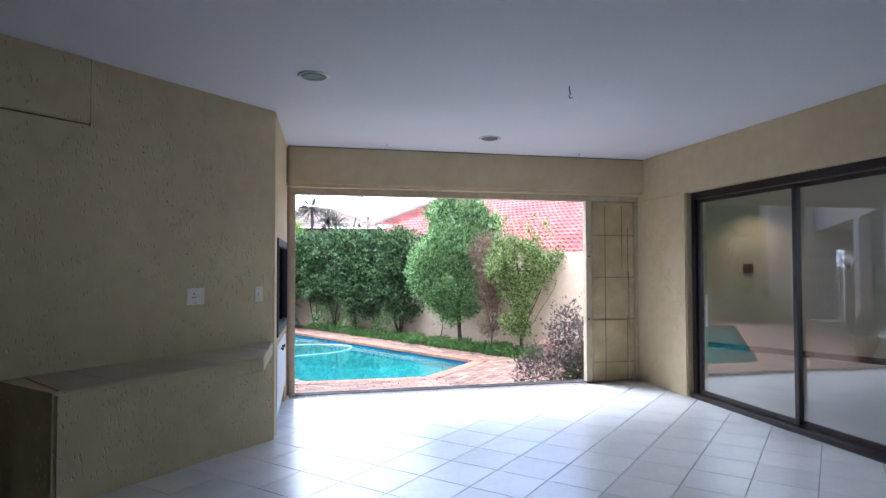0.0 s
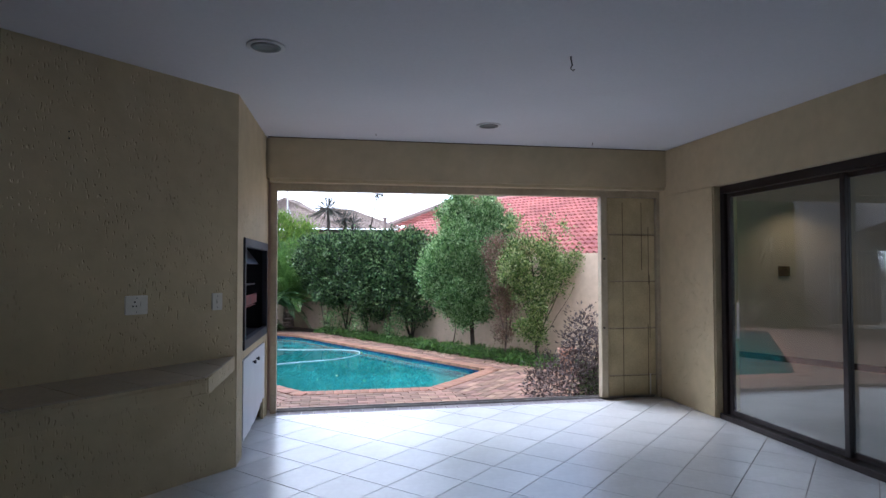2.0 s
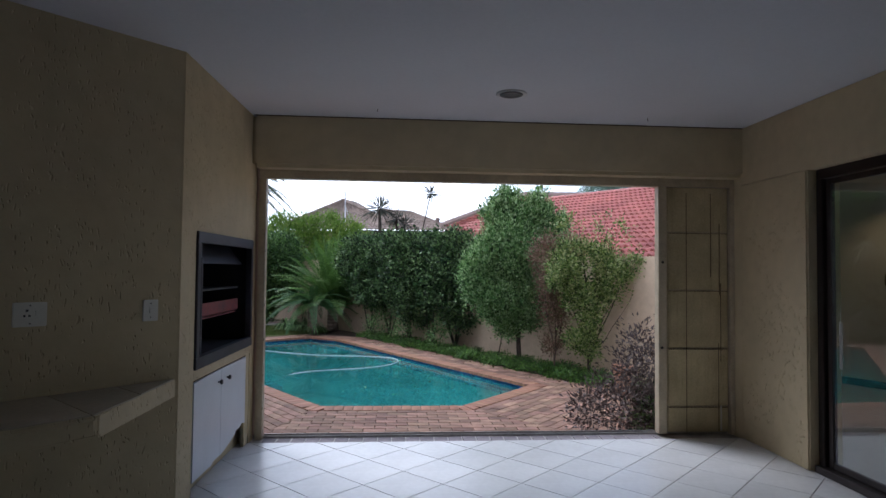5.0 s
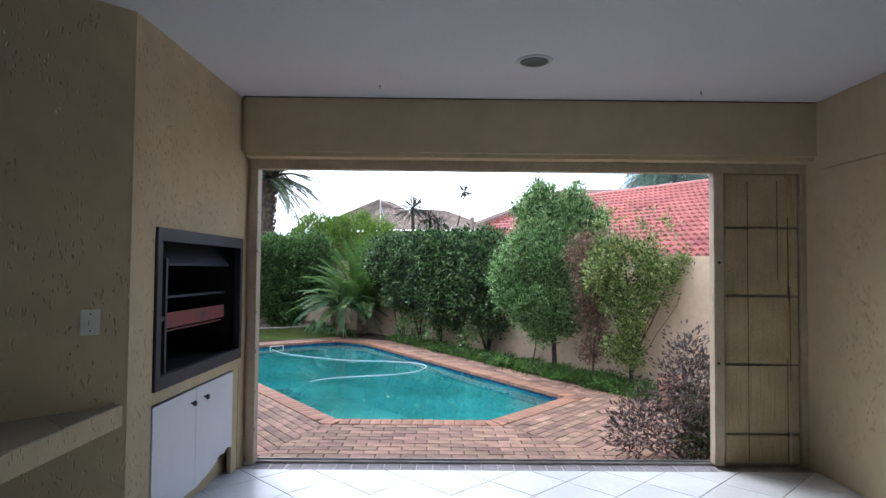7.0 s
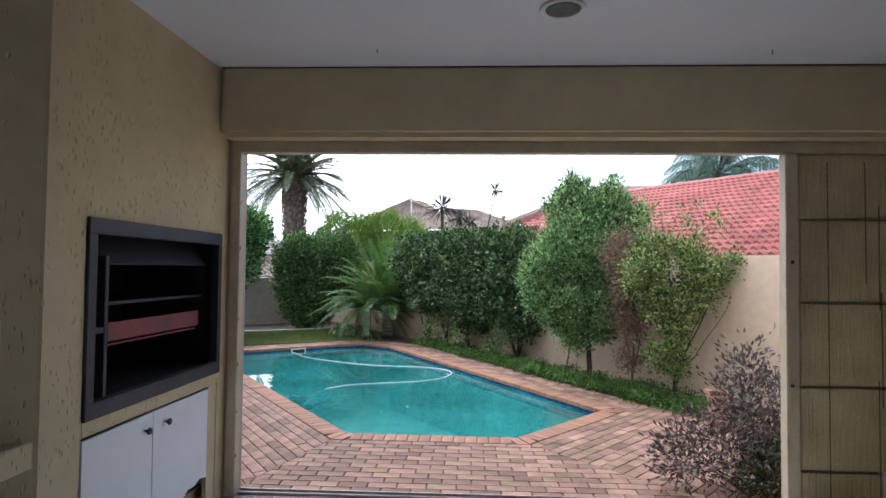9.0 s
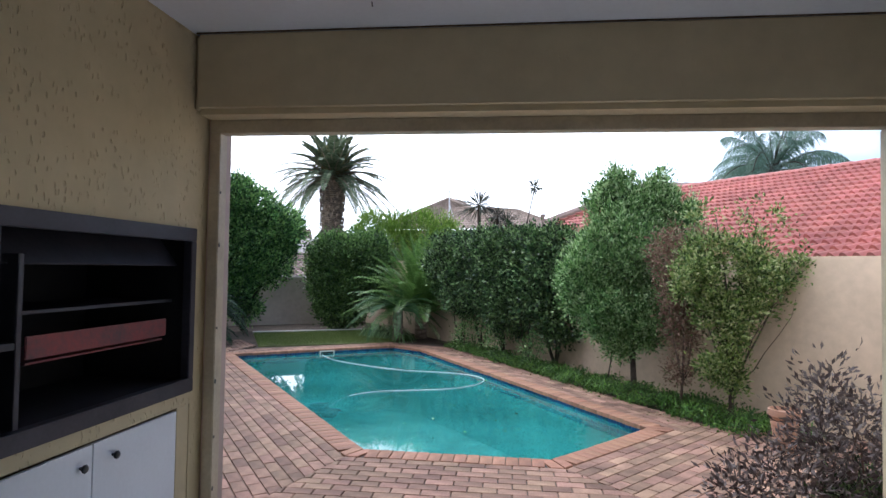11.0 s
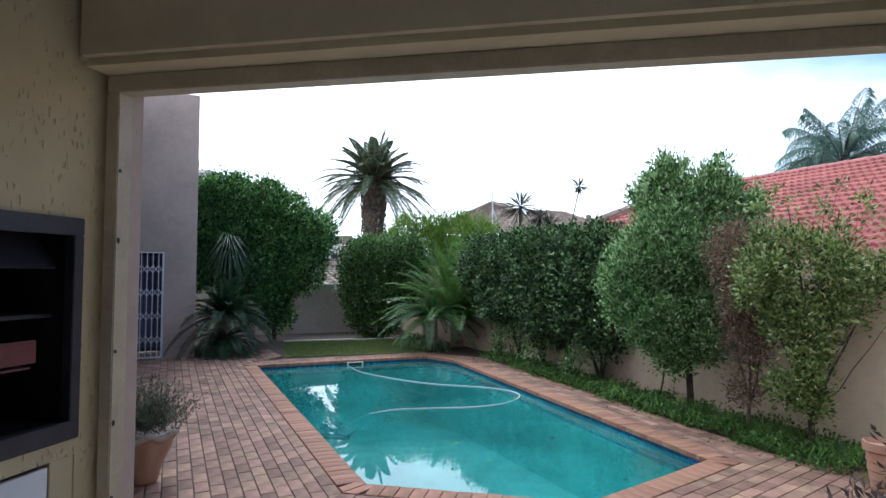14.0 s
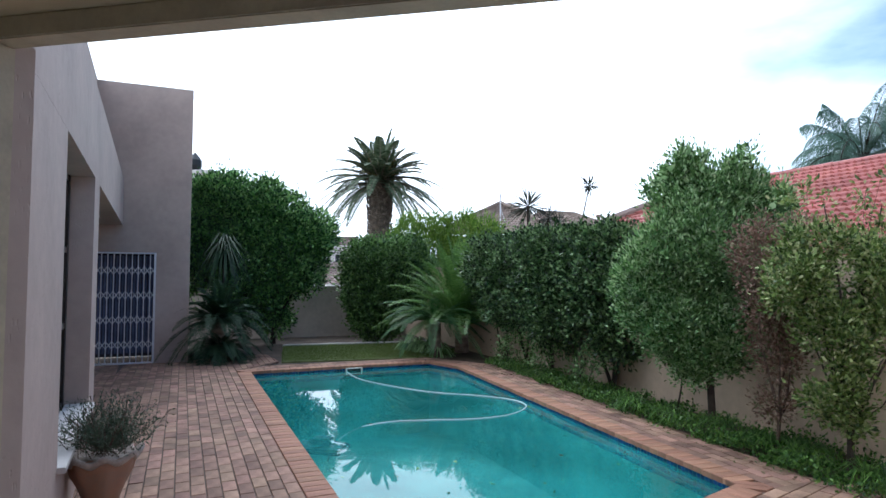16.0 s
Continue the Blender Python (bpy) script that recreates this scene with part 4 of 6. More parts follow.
part("porch_side_wall", prism([fa(4.32, -0.281), fa(4.6, -0.281), fa(4.6, -2.39), fa(4.32, -2.39)], GROUND, 2.3), M_OUTER, house)
tower_a = Vector((-5.65, 9.12))
back = Vector((-0.571, 0.821)) * 2.5
gate_r, gate_l = tower_a - V.to_2d() * 0.60, tower_a - V.to_2d() * 1.95
gate_end = gate_l - V.to_2d() * 1.6
part("tower_wall", prism([tower_a, gate_r, gate_r + back * 0.1, tower_a + back], GROUND - 0.1, 5.04), M_OUTER, house)
part("tower_lintel", prism([gate_r, gate_l, gate_l + back * 0.1, gate_r + back * 0.1], 1.775, 5.04), M_OUTER, house)
part("tower_wall", prism([gate_l, gate_end, gate_end + back * 0.1, gate_l + back * 0.1], GROUND - 0.1, 5.04), M_OUTER, house)
# near-black sheets at back and head: the doorway's shade is put into their colour
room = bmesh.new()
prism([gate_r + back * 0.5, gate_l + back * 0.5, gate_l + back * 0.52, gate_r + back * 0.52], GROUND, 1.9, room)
part("doorway_back", room, M_DARK, house, "near-black sheet for the shade in the doorway behind the gate")
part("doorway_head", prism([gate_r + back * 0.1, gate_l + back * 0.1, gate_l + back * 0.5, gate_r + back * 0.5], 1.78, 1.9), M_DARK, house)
curt = bmesh.new()
for k in range(26):
    p = gate_r.lerp(gate_l, (k + 0.5) / 26) + back * (0.20 + 0.006 * (k % 2))
    prism([p, p - V.to_2d() * 0.04, p - V.to_2d() * 0.02 + back * 0.012], GROUND + 0.15, 1.72, curt)
part("curtain", curt, M_CURTAIN, house, "blue-grey curtain behind the gate")

window = part("window", prism([fa(1.92, -0.20), fa(1.99, -0.20), fa(1.99, -0.25), fa(1.92, -0.25)], 0.12, 2.28), M_BRONZE, house, "dark framed tall window with a pale sill")
part("window_frame", prism([fa(3.97, -0.20), fa(4.04, -0.20), fa(4.04, -0.25), fa(3.97, -0.25)], 0.12, 2.28), M_BRONZE, window)
part("window_frame", prism([fa(2.95, -0.20), fa(3.0, -0.20), fa(3.0, -0.25), fa(2.95, -0.25)], 0.12, 2.28), M_BRONZE, window)
for z in (0.12, 0.85, 1.55, 2.22):
    part("transom", prism([fa(1.99, -0.205), fa(3.97, -0.205), fa(3.97, -0.245), fa(1.99, -0.245)], z, z + 0.05), M_BRONZE, window)
part("pane", prism([fa(1.99, -0.222), fa(2.95, -0.222), fa(2.95, -0.228), fa(1.99, -0.228)], 0.17, 2.22), M_PANE, window)
part("pane", prism([fa(3.0, -0.222), fa(3.97, -0.222), fa(3.97, -0.228), fa(3.0, -0.228)], 0.17, 2.22), M_PANE, window)
part("window_back", prism([fa(1.9, -0.9), fa(4.1, -0.9), fa(4.1, -0.95), fa(1.9, -0.95)], 0, 2.3), M_CURTAIN, window)
part("window_sill", prism([fa(1.90, 0.05), fa(4.05, 0.05), fa(4.05, -0.19), fa(1.90, -0.19)], 0.10, 0.14, bevel=0.004), M_COPPER, window, "pale stained sill")

gate = thing("security_gate", (gate_r.x, gate_r.y, GROUND), "closed white steel trellis security gate in the rendered doorway", "security gate")
gm = Matrix(((-V.x, U.x, 0, gate_r.x), (-V.y, U.y, 0, gate_r.y), (0, 0, 1, 0), (0, 0, 0, 1)))
GW = 1.35
part("gate_frame", box(0.0, 0.0, 1.74, GW, 0.04, 1.77, 0.003, m=gm), M_GATE, gate)
part("gate_frame", box(0.0, 0.0, GROUND, GW, 0.04, GROUND + 0.03, 0.003, m=gm), M_GATE, gate)
part("gate_frame", box(0.0, 0.0, GROUND + 0.031, 0.04, 0.04, 1.739, 0.003, m=gm), M_GATE, gate)
part("gate_frame", box(GW - 0.04, 0.0, GROUND + 0.031, GW, 0.04, 1.739, 0.003, m=gm), M_GATE, gate)
BARS = 13
for k in range(1, BARS):
    x = k * GW / BARS
    part("bar", box(x - 0.008, 0.012, GROUND + 0.031, x + 0.008, 0.028, 1.739, m=gm), M_GATE, gate)
for row in range(4):
    z = GROUND + 0.37 + row * 0.47
    lat = bmesh.new()
    for k in range(BARS):
        x0, x1 = k * GW / BARS, (k + 1) * GW / BARS
        for a, b in ((z - 0.075, z + 0.075), (z + 0.075, z - 0.075)):
            tube([gm @ Vector((x0, 0.006, a)), gm @ Vector(((x0 + x1) / 2, 0.006, (a + b) / 2)), gm @ Vector((x1, 0.006, b))], 0.007, 4, lat)
    part("lattice", lat, M_GATE, gate)

# ---- ground ----


def holed(outline, hole, z):
    bm = bmesh.new()
    for loop in (outline, hole):
        vs = [bm.verts.new((p[0], p[1], z)) for p in loop]
        for n in range(len(vs)):
            bm.edges.new((vs[n], vs[(n + 1) % len(vs)]))
    bmesh.ops.triangle_fill(bm, edges=bm.edges[:], use_beauty=True)
    for f in bm.faces:
        if f.normal.z < 0:
            f.normal_flip()
    return bm


def grown(poly, by):
    """The outline moved outwards by a distance; counterclockwise or not."""
    pts = [Vector(p) for p in poly]
    mid = sum(pts, Vector((0, 0))) / len(pts)
    out = []
    for n, p in enumerate(pts):
        a, b = pts[n - 1], pts[(n + 1) % len(pts)]
        lines = []
        for s, e in ((a, p), (p, b)):
            d = (e - s).normalized()
            nn = Vector((d.y, -d.x))
            if nn.dot(s - mid) < 0:
                nn = -nn
            lines.append((s + nn * by, d))
        (p0, d0), (p1, d1) = lines
        cross = d0.x * d1.y - d0.y * d1.x
        k = ((p1 - p0).x * d1.y - (p1 - p0).y * d1.x) / cross
        out.append(p0 + d0 * k)
    return out


HOLE = grown(POOL, 0.03)
EDGE = grown(POOL, 0.235)
ground = structure("ground", holed([(-400, -300), (400, -300), (400, 500), (-400, 500)], HOLE, GROUND - 0.035), M_SOIL, "dark bare garden soil", "ground")

pool = tagged(thing("swimming_pool", (-0.5, 6.3, -1.7)), "angular swimming pool with cloudy turquoise plaster and a brick edge", "swimming pool", "", "structure")
shell = bmesh.new()
lowv = [shell.verts.new((p[0], p[1], -1.75 if n > 2 else -1.35)) for n, p in enumerate(HOLE)]
topv = [shell.verts.new((p[0], p[1], GROUND - 0.0365)) for p in HOLE]
shell.faces.new(lowv)
for n in range(6):
    k = (n + 1) % 6
    shell.faces.new((lowv[n], lowv[k], topv[k], topv[n]))
part("basin", shell, M_POOL, pool)
mosaic = []
for n in range(6):
    a, b = Vector(HOLE[n]), Vector(HOLE[(n + 1) % 6])
    d = (b - a).normalized()
    inward = Vector((-d.y, d.x))
    if inward.dot(Vector((-0.3, 6)) - a) < 0:
        inward = -inward
    count = int((b - a).length / 0.05)
    step = (b - a).length / count
    for k in range(count):
        for row in range(4):
            p, q = a + d * (k * step + 0.002) + inward * 0.005, a + d * ((k + 1) * step - 0.002) + inward * 0.005
            z1 = GROUND - 0.046 - row * 0.05
            mosaic.append([(p.x, p.y, z1 - 0.046), (q.x, q.y, z1 - 0.046), (q.x, q.y, z1), (p.x, p.y, z1)])
part("mosaic_band", quads_mesh("mosaic_band", np.array(mosaic)), M_POOLTILE, pool, "blue mosaic waterline band", "stuff")
surf = bmesh.new()
surf.faces.new([surf.verts.new((p[0], p[1], WATER)) for p in grown(POOL, 0.024)])
water = structure("water", surf, M_WATER, "still clear pool water reflecting the sky", "water")
water.visible_shadow = False

skimmer = thing("skimmer", (-2.33, 9.13, WATER), "white plastic skimmer opening in the pool wall", "skimmer")
sm = Matrix(((V.x, U.x, 0, -2.28), (V.y, U.y, 0, 9.345), (0, 0, 1, 0), (0, 0, 0, 1)))
for b in ((-0.16, -0.03, -0.46, -0.135, 0.0, -0.40), (0.135, -0.03, -0.46, 0.16, 0.0, -0.40)):
    part("side", box(b[0], -0.035, -0.52, b[3], 0.0, -0.405, 0.003, m=sm), M_PLASTIC, skimmer)
part("lip", box(-0.16, -0.035, -0.404, 0.16, 0.0, -0.385, 0.003, m=sm), M_PLASTIC, skimmer)
part("flap", box(-0.134, -0.015, -0.52, 0.134, -0.010, -0.405, m=sm), M_BLACK, skimmer)


def smooth_path(points, steps=10):
    pts = [Vector(p) for p in points]
    pts = [pts[0]] + pts + [pts[-1]]
    out = []
    for n in range(1, len(pts) - 2):
        p0, p1, p2, p3 = pts[n - 1 : n + 3]
        for k in range(steps):
            t = k / steps
            out.append(0.5 * (2 * p1 + (p2 - p0) * t + (2 * p0 - 5 * p1 + 4 * p2 - p3) * t * t + (3 * p1 - p0 - 3 * p2 + p3) * t ** 3))
    return out + [pts[-2]]


hose = thing("pool_hose", (1.1, 6.95, WATER), "white ribbed pool cleaner hose floating in a loop", "hose")
H = WATER + 0.006
line = smooth_path([(-2.32, 9.20, -0.46), (-2.25, 9.0, H), (-1.7, 8.35, H), (-0.52, 7.68, H), (0.45, 7.52, H), (0.95, 7.30, H), (1.12, 6.93, H), (0.95, 6.42, H), (0.55, 6.08, H), (0.0, 5.88, H), (-0.45, 5.68, H), (-0.75, 5.35, H - 0.02), (-0.90, 5.05, H - 0.12), (-0.95, 4.95, H - 0.3)])
part("pipe", tube(line, [0.0068 + 0.0009 * (k % 2) for k in range(len(line))], 8), M_HOSE, hose, smooth=True)
cleaner = thing("pool_cleaner", (-1.0, 4.9, WATER - 0.3), "dark blue pool cleaner head under water", "pool cleaner")
part("skirt", box(-1.32, 4.72, WATER - 0.16, -0.72, 5.08, WATER - 0.10, 0.02), M_CLEANER, cleaner)
part("housing", box(-1.12, 4.80, WATER - 0.099, -0.86, 5.0, WATER - 0.01, 0.03), M_CLEANER, cleaner)


def clip(poly, region):
    """The part of one convex outline inside another."""
    area = sum(a[0] * b[1] - b[0] * a[1] for a, b in zip(region, region[1:] + region[:1]))
    sgn = 1 if area > 0 else -1
    out = list(poly)
    for a, b in zip(region, region[1:] + region[:1]):
        if not out:
            return out
        def side(p):
            return sgn * ((b[0] - a[0]) * (p[1] - a[1]) - (b[1] - a[1]) * (p[0] - a[0]))
        old, out = out, []
        for n, p in enumerate(old):
            q = old[(n + 1) % len(old)]
            sp, sq = side(p), side(q)
            if sp >= 0:
                out.append(p)
            if (sp >= 0) != (sq >= 0):
                k = sp / (sp - sq)
                out.append((p[0] + (q[0] - p[0]) * k, p[1] + (q[1] - p[1]) * k))
    return out


def spot_area(poly):
    return abs(sum(a[0] * b[1] - b[0] * a[1] for a, b in zip(poly, poly[1:] + poly[:1]))) / 2


def ccw(poly):
    return poly if sum(a[0] * b[1] - b[0] * a[1] for a, b in zip(poly, poly[1:] + poly[:1])) > 0 else poly[::-1]


PIECES = {}


def paver(poly, z, tag, shared=None):
    """Keeps a brick's outline, to be built last: nearest ones as parts, the rest joined."""
    PIECES.setdefault(tag, []).append((poly, z, shared))


def lay(region, origin, ahead, length, width, joint, tag, rng, half=0.5, z=GROUND):
    o, a = Vector(origin).to_2d(), Vector(ahead).to_2d().normalized()
    b = Vector((-a.y, a.x))
    region = ccw([tuple(p) for p in region])
    us = [(Vector(p) - o).dot(a) for p in region]
    vs = [(Vector(p) - o).dot(b) for p in region]
    for j in range(int(math.floor(min(vs) / width)) - 1, int(math.ceil(max(vs) / width)) + 1):
        shift = (j % 2) * half * length
        for i in range(int(math.floor(min(us) / length)) - 2, int(math.ceil(max(us) / length)) + 2):
            x0, x1 = i * length + shift + joint / 2, (i + 1) * length + shift - joint / 2
            y0, y1 = j * width + joint / 2, (j + 1) * width - joint / 2
            quad = [tuple(o + a * x + b * y) for x, y in ((x0, y0), (x1, y0), (x1, y1), (x0, y1))]
            cut = clip(quad, region)
            if len(cut) > 2 and spot_area(cut) > 0.0012:
                whole = abs(spot_area(cut) - (x1 - x0) * (y1 - y0)) < 1e-5
                centre = (o + a * (x0 + x1) / 2 + b * (y0 + y1) / 2)
                paver(ccw(cut), z + rng.uniform(-0.002, 0.002) * (0.1 if tag == "tile" else 1), tag, (centre, math.atan2(a.y, a.x)) if whole else None)


rng = random.Random(11)
o = [tuple(p) for p in EDGE]
for n in range(6):
    a, b = Vector(POOL[n]), Vector(POOL[(n + 1) % 6])
    c, d = Vector(EDGE[n]), Vector(EDGE[(n + 1) % 6])
    count = round((d - c).length / 0.122)
    gap = 0.004 / (b - a).length
    for k in range(count):
        f0, f1 = k / count + gap, (k + 1) / count - gap
        poly = [tuple(a.lerp(b, f0)), tuple(a.lerp(b, f1)), tuple(c.lerp(d, f1).lerp(a.lerp(b, f1), 0.03)), tuple(c.lerp(d, f0).lerp(a.lerp(b, f0), 0.03))]
        along = (b - a).normalized()
        mid = a.lerp(b, (k + 0.5) / count).lerp(c.lerp(d, (k + 0.5) / count), 0.5)
        paver(ccw(poly), GROUND + 0.006 + rng.uniform(-0.002, 0.003), "coping", (mid, math.atan2(-along.x, along.y)) if 0 < k < count - 1 else None)

face_x = lambda y: -0.25 - 0.779 * (y - 0.25)
side = (Vector(POOL[5]) - Vector(POOL[0])).normalized()
chamfer = (Vector(POOL[2]) - Vector(POOL[1])).normalized()
right = (Vector(POOL[3]) - Vector(POOL[2])).normalized()
far = (Vector(POOL[5]) - Vector(POOL[4])).normalized()
BL, BW, BJ = 0.235, 0.117, 0.009
pull = Vector(o[5]) + (-V.to_2d()) * 4
s_cut = 9.0
left_region = [o[0], o[5], tuple(fa(s_cut)), tuple(fa(0.45)), ]
bed0, bed1 = Vector(EDGE[2]) + Vector((0.42, 0.30)), Vector(EDGE[3]) + Vector((0.40, 0.35))
lay(left_region, o[0], side, BL, BW, BJ, "paving", rng)
lay([o[5], (-3.95, 9.60), (-4.75, 10.55), (-6.55, 8.50), tuple(fa(s_cut))], o[5], side, BL, BW, BJ, "paving", rng)
lay([tuple(fa(4.6, -0.0)), tuple(fa(END)), tuple(fa(END, -2.4)), tuple(fa(4.6, -2.4))], o[5], side, BL, BW, BJ, "paving", rng)
lay([o[0], o[1], (4.10, 0.15), (-0.10, 0.15), (-0.25, 0.26), (-0.52, 0.605)], o[0], (1, 0, 0), BL, BW, BJ, "paving", rng)
lay([o[1], o[2], tuple(bed0), (5.35, 3.85), (6.9, 0.15), (4.10, 0.15)], o[1], chamfer, BL, BW, BJ, "paving", rng)
lay([o[2], o[3], tuple(bed1), tuple(bed0)], o[2], right, BL, BW, BJ, "paving", rng)
lay([o[3], o[4], (-1.25, 10.85), tuple(bed1)], o[3], far, BL, BW, BJ, "paving", rng)
lay([o[4], o[5], (-3.95, 8.95), (-1.25, 10.85)], o[4], far, BL, BW, BJ, "paving", rng)
lay([(0.057, -0.119), (3.24, -0.119), (3.24, 0.018), (0.057, 0.018)], (0.06, -0.119), (1, 0, 0), 0.112, 0.137, 0.009, "sill", rng, z=-0.002)
tile_rng = random.Random(5)
TILE_WAY = Vector((math.cos(radians(44.2)), math.sin(radians(44.2)), 0))
TILE = 0.351


def tiles():
    lay([(-0.9, -0.12), (3.93, -0.12), (3.93, ROOM_BACK), (-4.6, ROOM_BACK), (-4.6, -5.87)], (0.895, -1.550), TILE_WAY, TILE, TILE, 0.006, "tile", tile_rng, half=0.0, z=0.0)


tiles()
bed = structure("paving_bed", holed([(-6.9, 8.2), (-4.75, 10.55), (-3.95, 9.60), (-3.95, 8.97), (-1.25, 10.85), tuple(bed1), tuple(bed0), (5.35, 3.85), (6.9, 0.14), (-0.1, 0.14), (-0.5, 0.5)], HOLE, GROUND - 0.012), M_SAND, "sandy brick joints", "pavement")
porch = structure("porch_bed", prism([fa(4.6), fa(END), fa(END, -2.39), fa(4.6, -2.39)], GROUND - 0.1, GROUND - 0.014), M_SAND, "sandy brick joints in the porch", "pavement")

# ---- boundary walls ----
W0 = Vector((4.5, 5.13, 0))
UP = Vector((0.821, 0.571, 0))


def wl(s, out=0.0):
    return (W0 + U * s + UP * out).to_2d()


structure("wall_boundary_east", prism([wl(-4.4), wl(14.3), wl(14.3, 0.22), wl(-4.4, 0.22)], GROUND - 0.2, 1.58, bevel=0.01), M_BOUNDARY, "high peach-beige rendered boundary wall", "boundary wall")
B0 = Vector((-5.3, 14.6, 0))
structure("wall_boundary_north", prism([(B0 - V * 6).to_2d(), (B0 + V * 2.7).to_2d(), (B0 + V * 2.7 + U * 0.22).to_2d(), (B0 - V * 6 + U * 0.22).to_2d()], GROUND - 0.2, 1.00), M_FARWALL, "low grey-beige rendered garden wall", "boundary wall")
structure("trim", prism([(B0 - V * 6 - U * 0.02).to_2d(), (B0 + V * 2.6 - U * 0.02).to_2d(), (B0 + V * 2.6 + U * 0.24).to_2d(), (B0 - V * 6 + U * 0.24).to_2d()], 1.004, 1.05), M_COPPER, "pale coping of the garden wall", "trim")

# lawn and its kerb
LAWN = [(-3.88, 9.58), (-5.05, 11.95), (-2.1, 13.6), (-0.6, 12.2), (-1.25, 10.95)]
structure("lawn", prism(ccw(LAWN), GROUND - 0.1, GROUND - 0.008), M_TURF, "short green lawn beside the pool", "lawn")
kerb = bmesh.new()
k0, k1 = Vector((-5.08, 12.0)), Vector((-1.9, 13.85))
kd = (k1 - k0).normalized()
kn = Vector((-kd.y, kd.x))
prism([k0, k1, k1 + kn * 0.1, k0 + kn * 0.1], GROUND - 0.1, GROUND + 0.02, kerb)
structure("kerb", kerb, M_COPPER, "pale concrete garden edging", "kerb")
lr = np.random.default_rng(21)
pts = lr.uniform([-5.1, 9.5], [-0.5, 13.7], (70000, 2))
poly = np.array(ccw(LAWN))
inside = np.ones(len(pts), bool)
for a, b in zip(poly, np.roll(poly, -1, axis=0)):
    inside &= (b[0] - a[0]) * (pts[:, 1] - a[1]) - (b[1] - a[1]) * (pts[:, 0] - a[0]) > 0
pts = pts[inside]
pts = np.c_[pts, np.full(len(pts), GROUND - 0.01)]
ways = lr.normal(size=pts.shape) * 0.6 + [0, 0, 1.0]
part("grass", quads_mesh("grass", leaf_quads(pts, ways, 0.035, 0.007, lr)), M_GRASS, None, "short green grass blades", "stuff")

# ---- neighbours ----


def tiled_slope(name, eave_a, eave_b, ridge_a, ridge_b, cols, rows, mat, parent, label, near=None):
    """Rows of curved roof tiles between an eave and a ridge; each tile laps over the next."""
    ea, eb, ra, rb = (Vector(p) for p in (eave_a, eave_b, ridge_a, ridge_b))
    up = (eb - ea).cross(ra - ea).normalized()
    if up.z < 0:
        up = -up
    verts, faces = [], []
    prof = [(0.0, 0.0), (0.18, 0.012), (0.36, 0.050), (0.54, 0.062), (0.72, 0.050), (0.88, 0.012), (1.0, 0.0)]
    for r in range(rows):
        for c in range(cols):
            base = len(verts)
            for f, lift in ((r / rows, 0.045), ((r + 1.04) / rows, 0.0)):
                f = min(f, 1.0)
                a, b = ea.lerp(ra, f), eb.lerp(rb, f)
                for x, h in prof:
                    verts.append(a.lerp(b, (c + x) / cols) + up * (h + lift))
            m = len(prof)
            for k in range(m - 1):
                faces.append((base + k, base + k + 1, base + m + k + 1, base + m + k))
            e = len(verts)
            a, b = ea.lerp(ra, r / rows), eb.lerp(rb, r / rows)
            for x, h in prof:
                verts.append(a.lerp(b, (c + x) / cols) + up * h)
            for k in range(m - 1):
                faces.append((e + k, e + k + 1, base + k + 1, base + k))
    me = bpy.data.meshes.new(name)
    me.from_pydata([tuple(v) for v in verts], [], faces)
    me.update()
    return part(name, me, mat, parent, label, "stuff")


def ridge_caps(name, a, b, radius, count, mat, parent):
    a, b = Vector(a), Vector(b)
    bm = bmesh.new()
    for k in range(count):
        p, q = a.lerp(b, k / count), a.lerp(b, (k + 1.08) / count)
        tube([p, q], [radius, radius * 0.86], 8, bm)
    return part(name, bm, mat, parent, "", "stuff")


nb = tagged(thing("neighbour_house", (9, 10, 0)), "neighbour's house with a red tiled roof above the wall", "house", "", "structure")
E0, E1 = W0 + U * -11 + UP * 0.75, W0 + U * 8.6 + UP * 0.75
R0, R1 = W0 + U * -11 + UP * 4.6, W0 + U * 5.6 + UP * 4.6
for q, z in ((E0, 1.55), (E1, 1.55), (R0, 3.33), (R1, 3.36)):
    q.z = z
tiled_slope("roof", E0, E1, R0, R1, 128, 19, M_REDROOF, nb, "red wavy concrete roof tiles")
ridge_caps("ridge", R0, R1, 0.09, 44, M_REDROOF, nb)
part("wall", prism([(E0 + UP * 0.4).to_2d(), (E1 + UP * 0.4).to_2d(), (E1 + UP * 6).to_2d(), (E0 + UP * 6).to_2d()], GROUND, 1.5), M_BOUNDARY, nb)
H2 = Vector((2.2, 15.2, 2.55))
H0, H1, H3, H4 = Vector((2.7, 16.0, 2.82)), Vector((9.6, 14.6, 2.6)), Vector((5.6, 16.3, 3.97)), Vector((10.6, 16.6, 4.05))
tiled_slope("hip_roof", H0, H1, H3, H4, 30, 12, M_REDROOF, nb, "red wavy concrete roof tiles")
ridge_caps("hip", H0 + Vector((-0.1, 0, 0.06)), H3 + Vector((0, 0, 0.08)), 0.11, 16, M_RIDGE, nb)
ridge_caps("ridge", H3 + Vector((0, 0, 0.08)), H4 + Vector((0, 0, 0.08)), 0.11, 16, M_RIDGE, nb)


grey = tagged(thing("distant_house", (-1, 38, 0)), "distant house with a brown-grey hipped tile roof", "house", "", "structure")
PK = Vector((-2.8, 38.0, 6.12))
EL, EM, ER = Vector((-7.3, 36.5, 3.9)), Vector((1.3, 34.0, 3.9)), Vector((1.9, 42, 3.9))


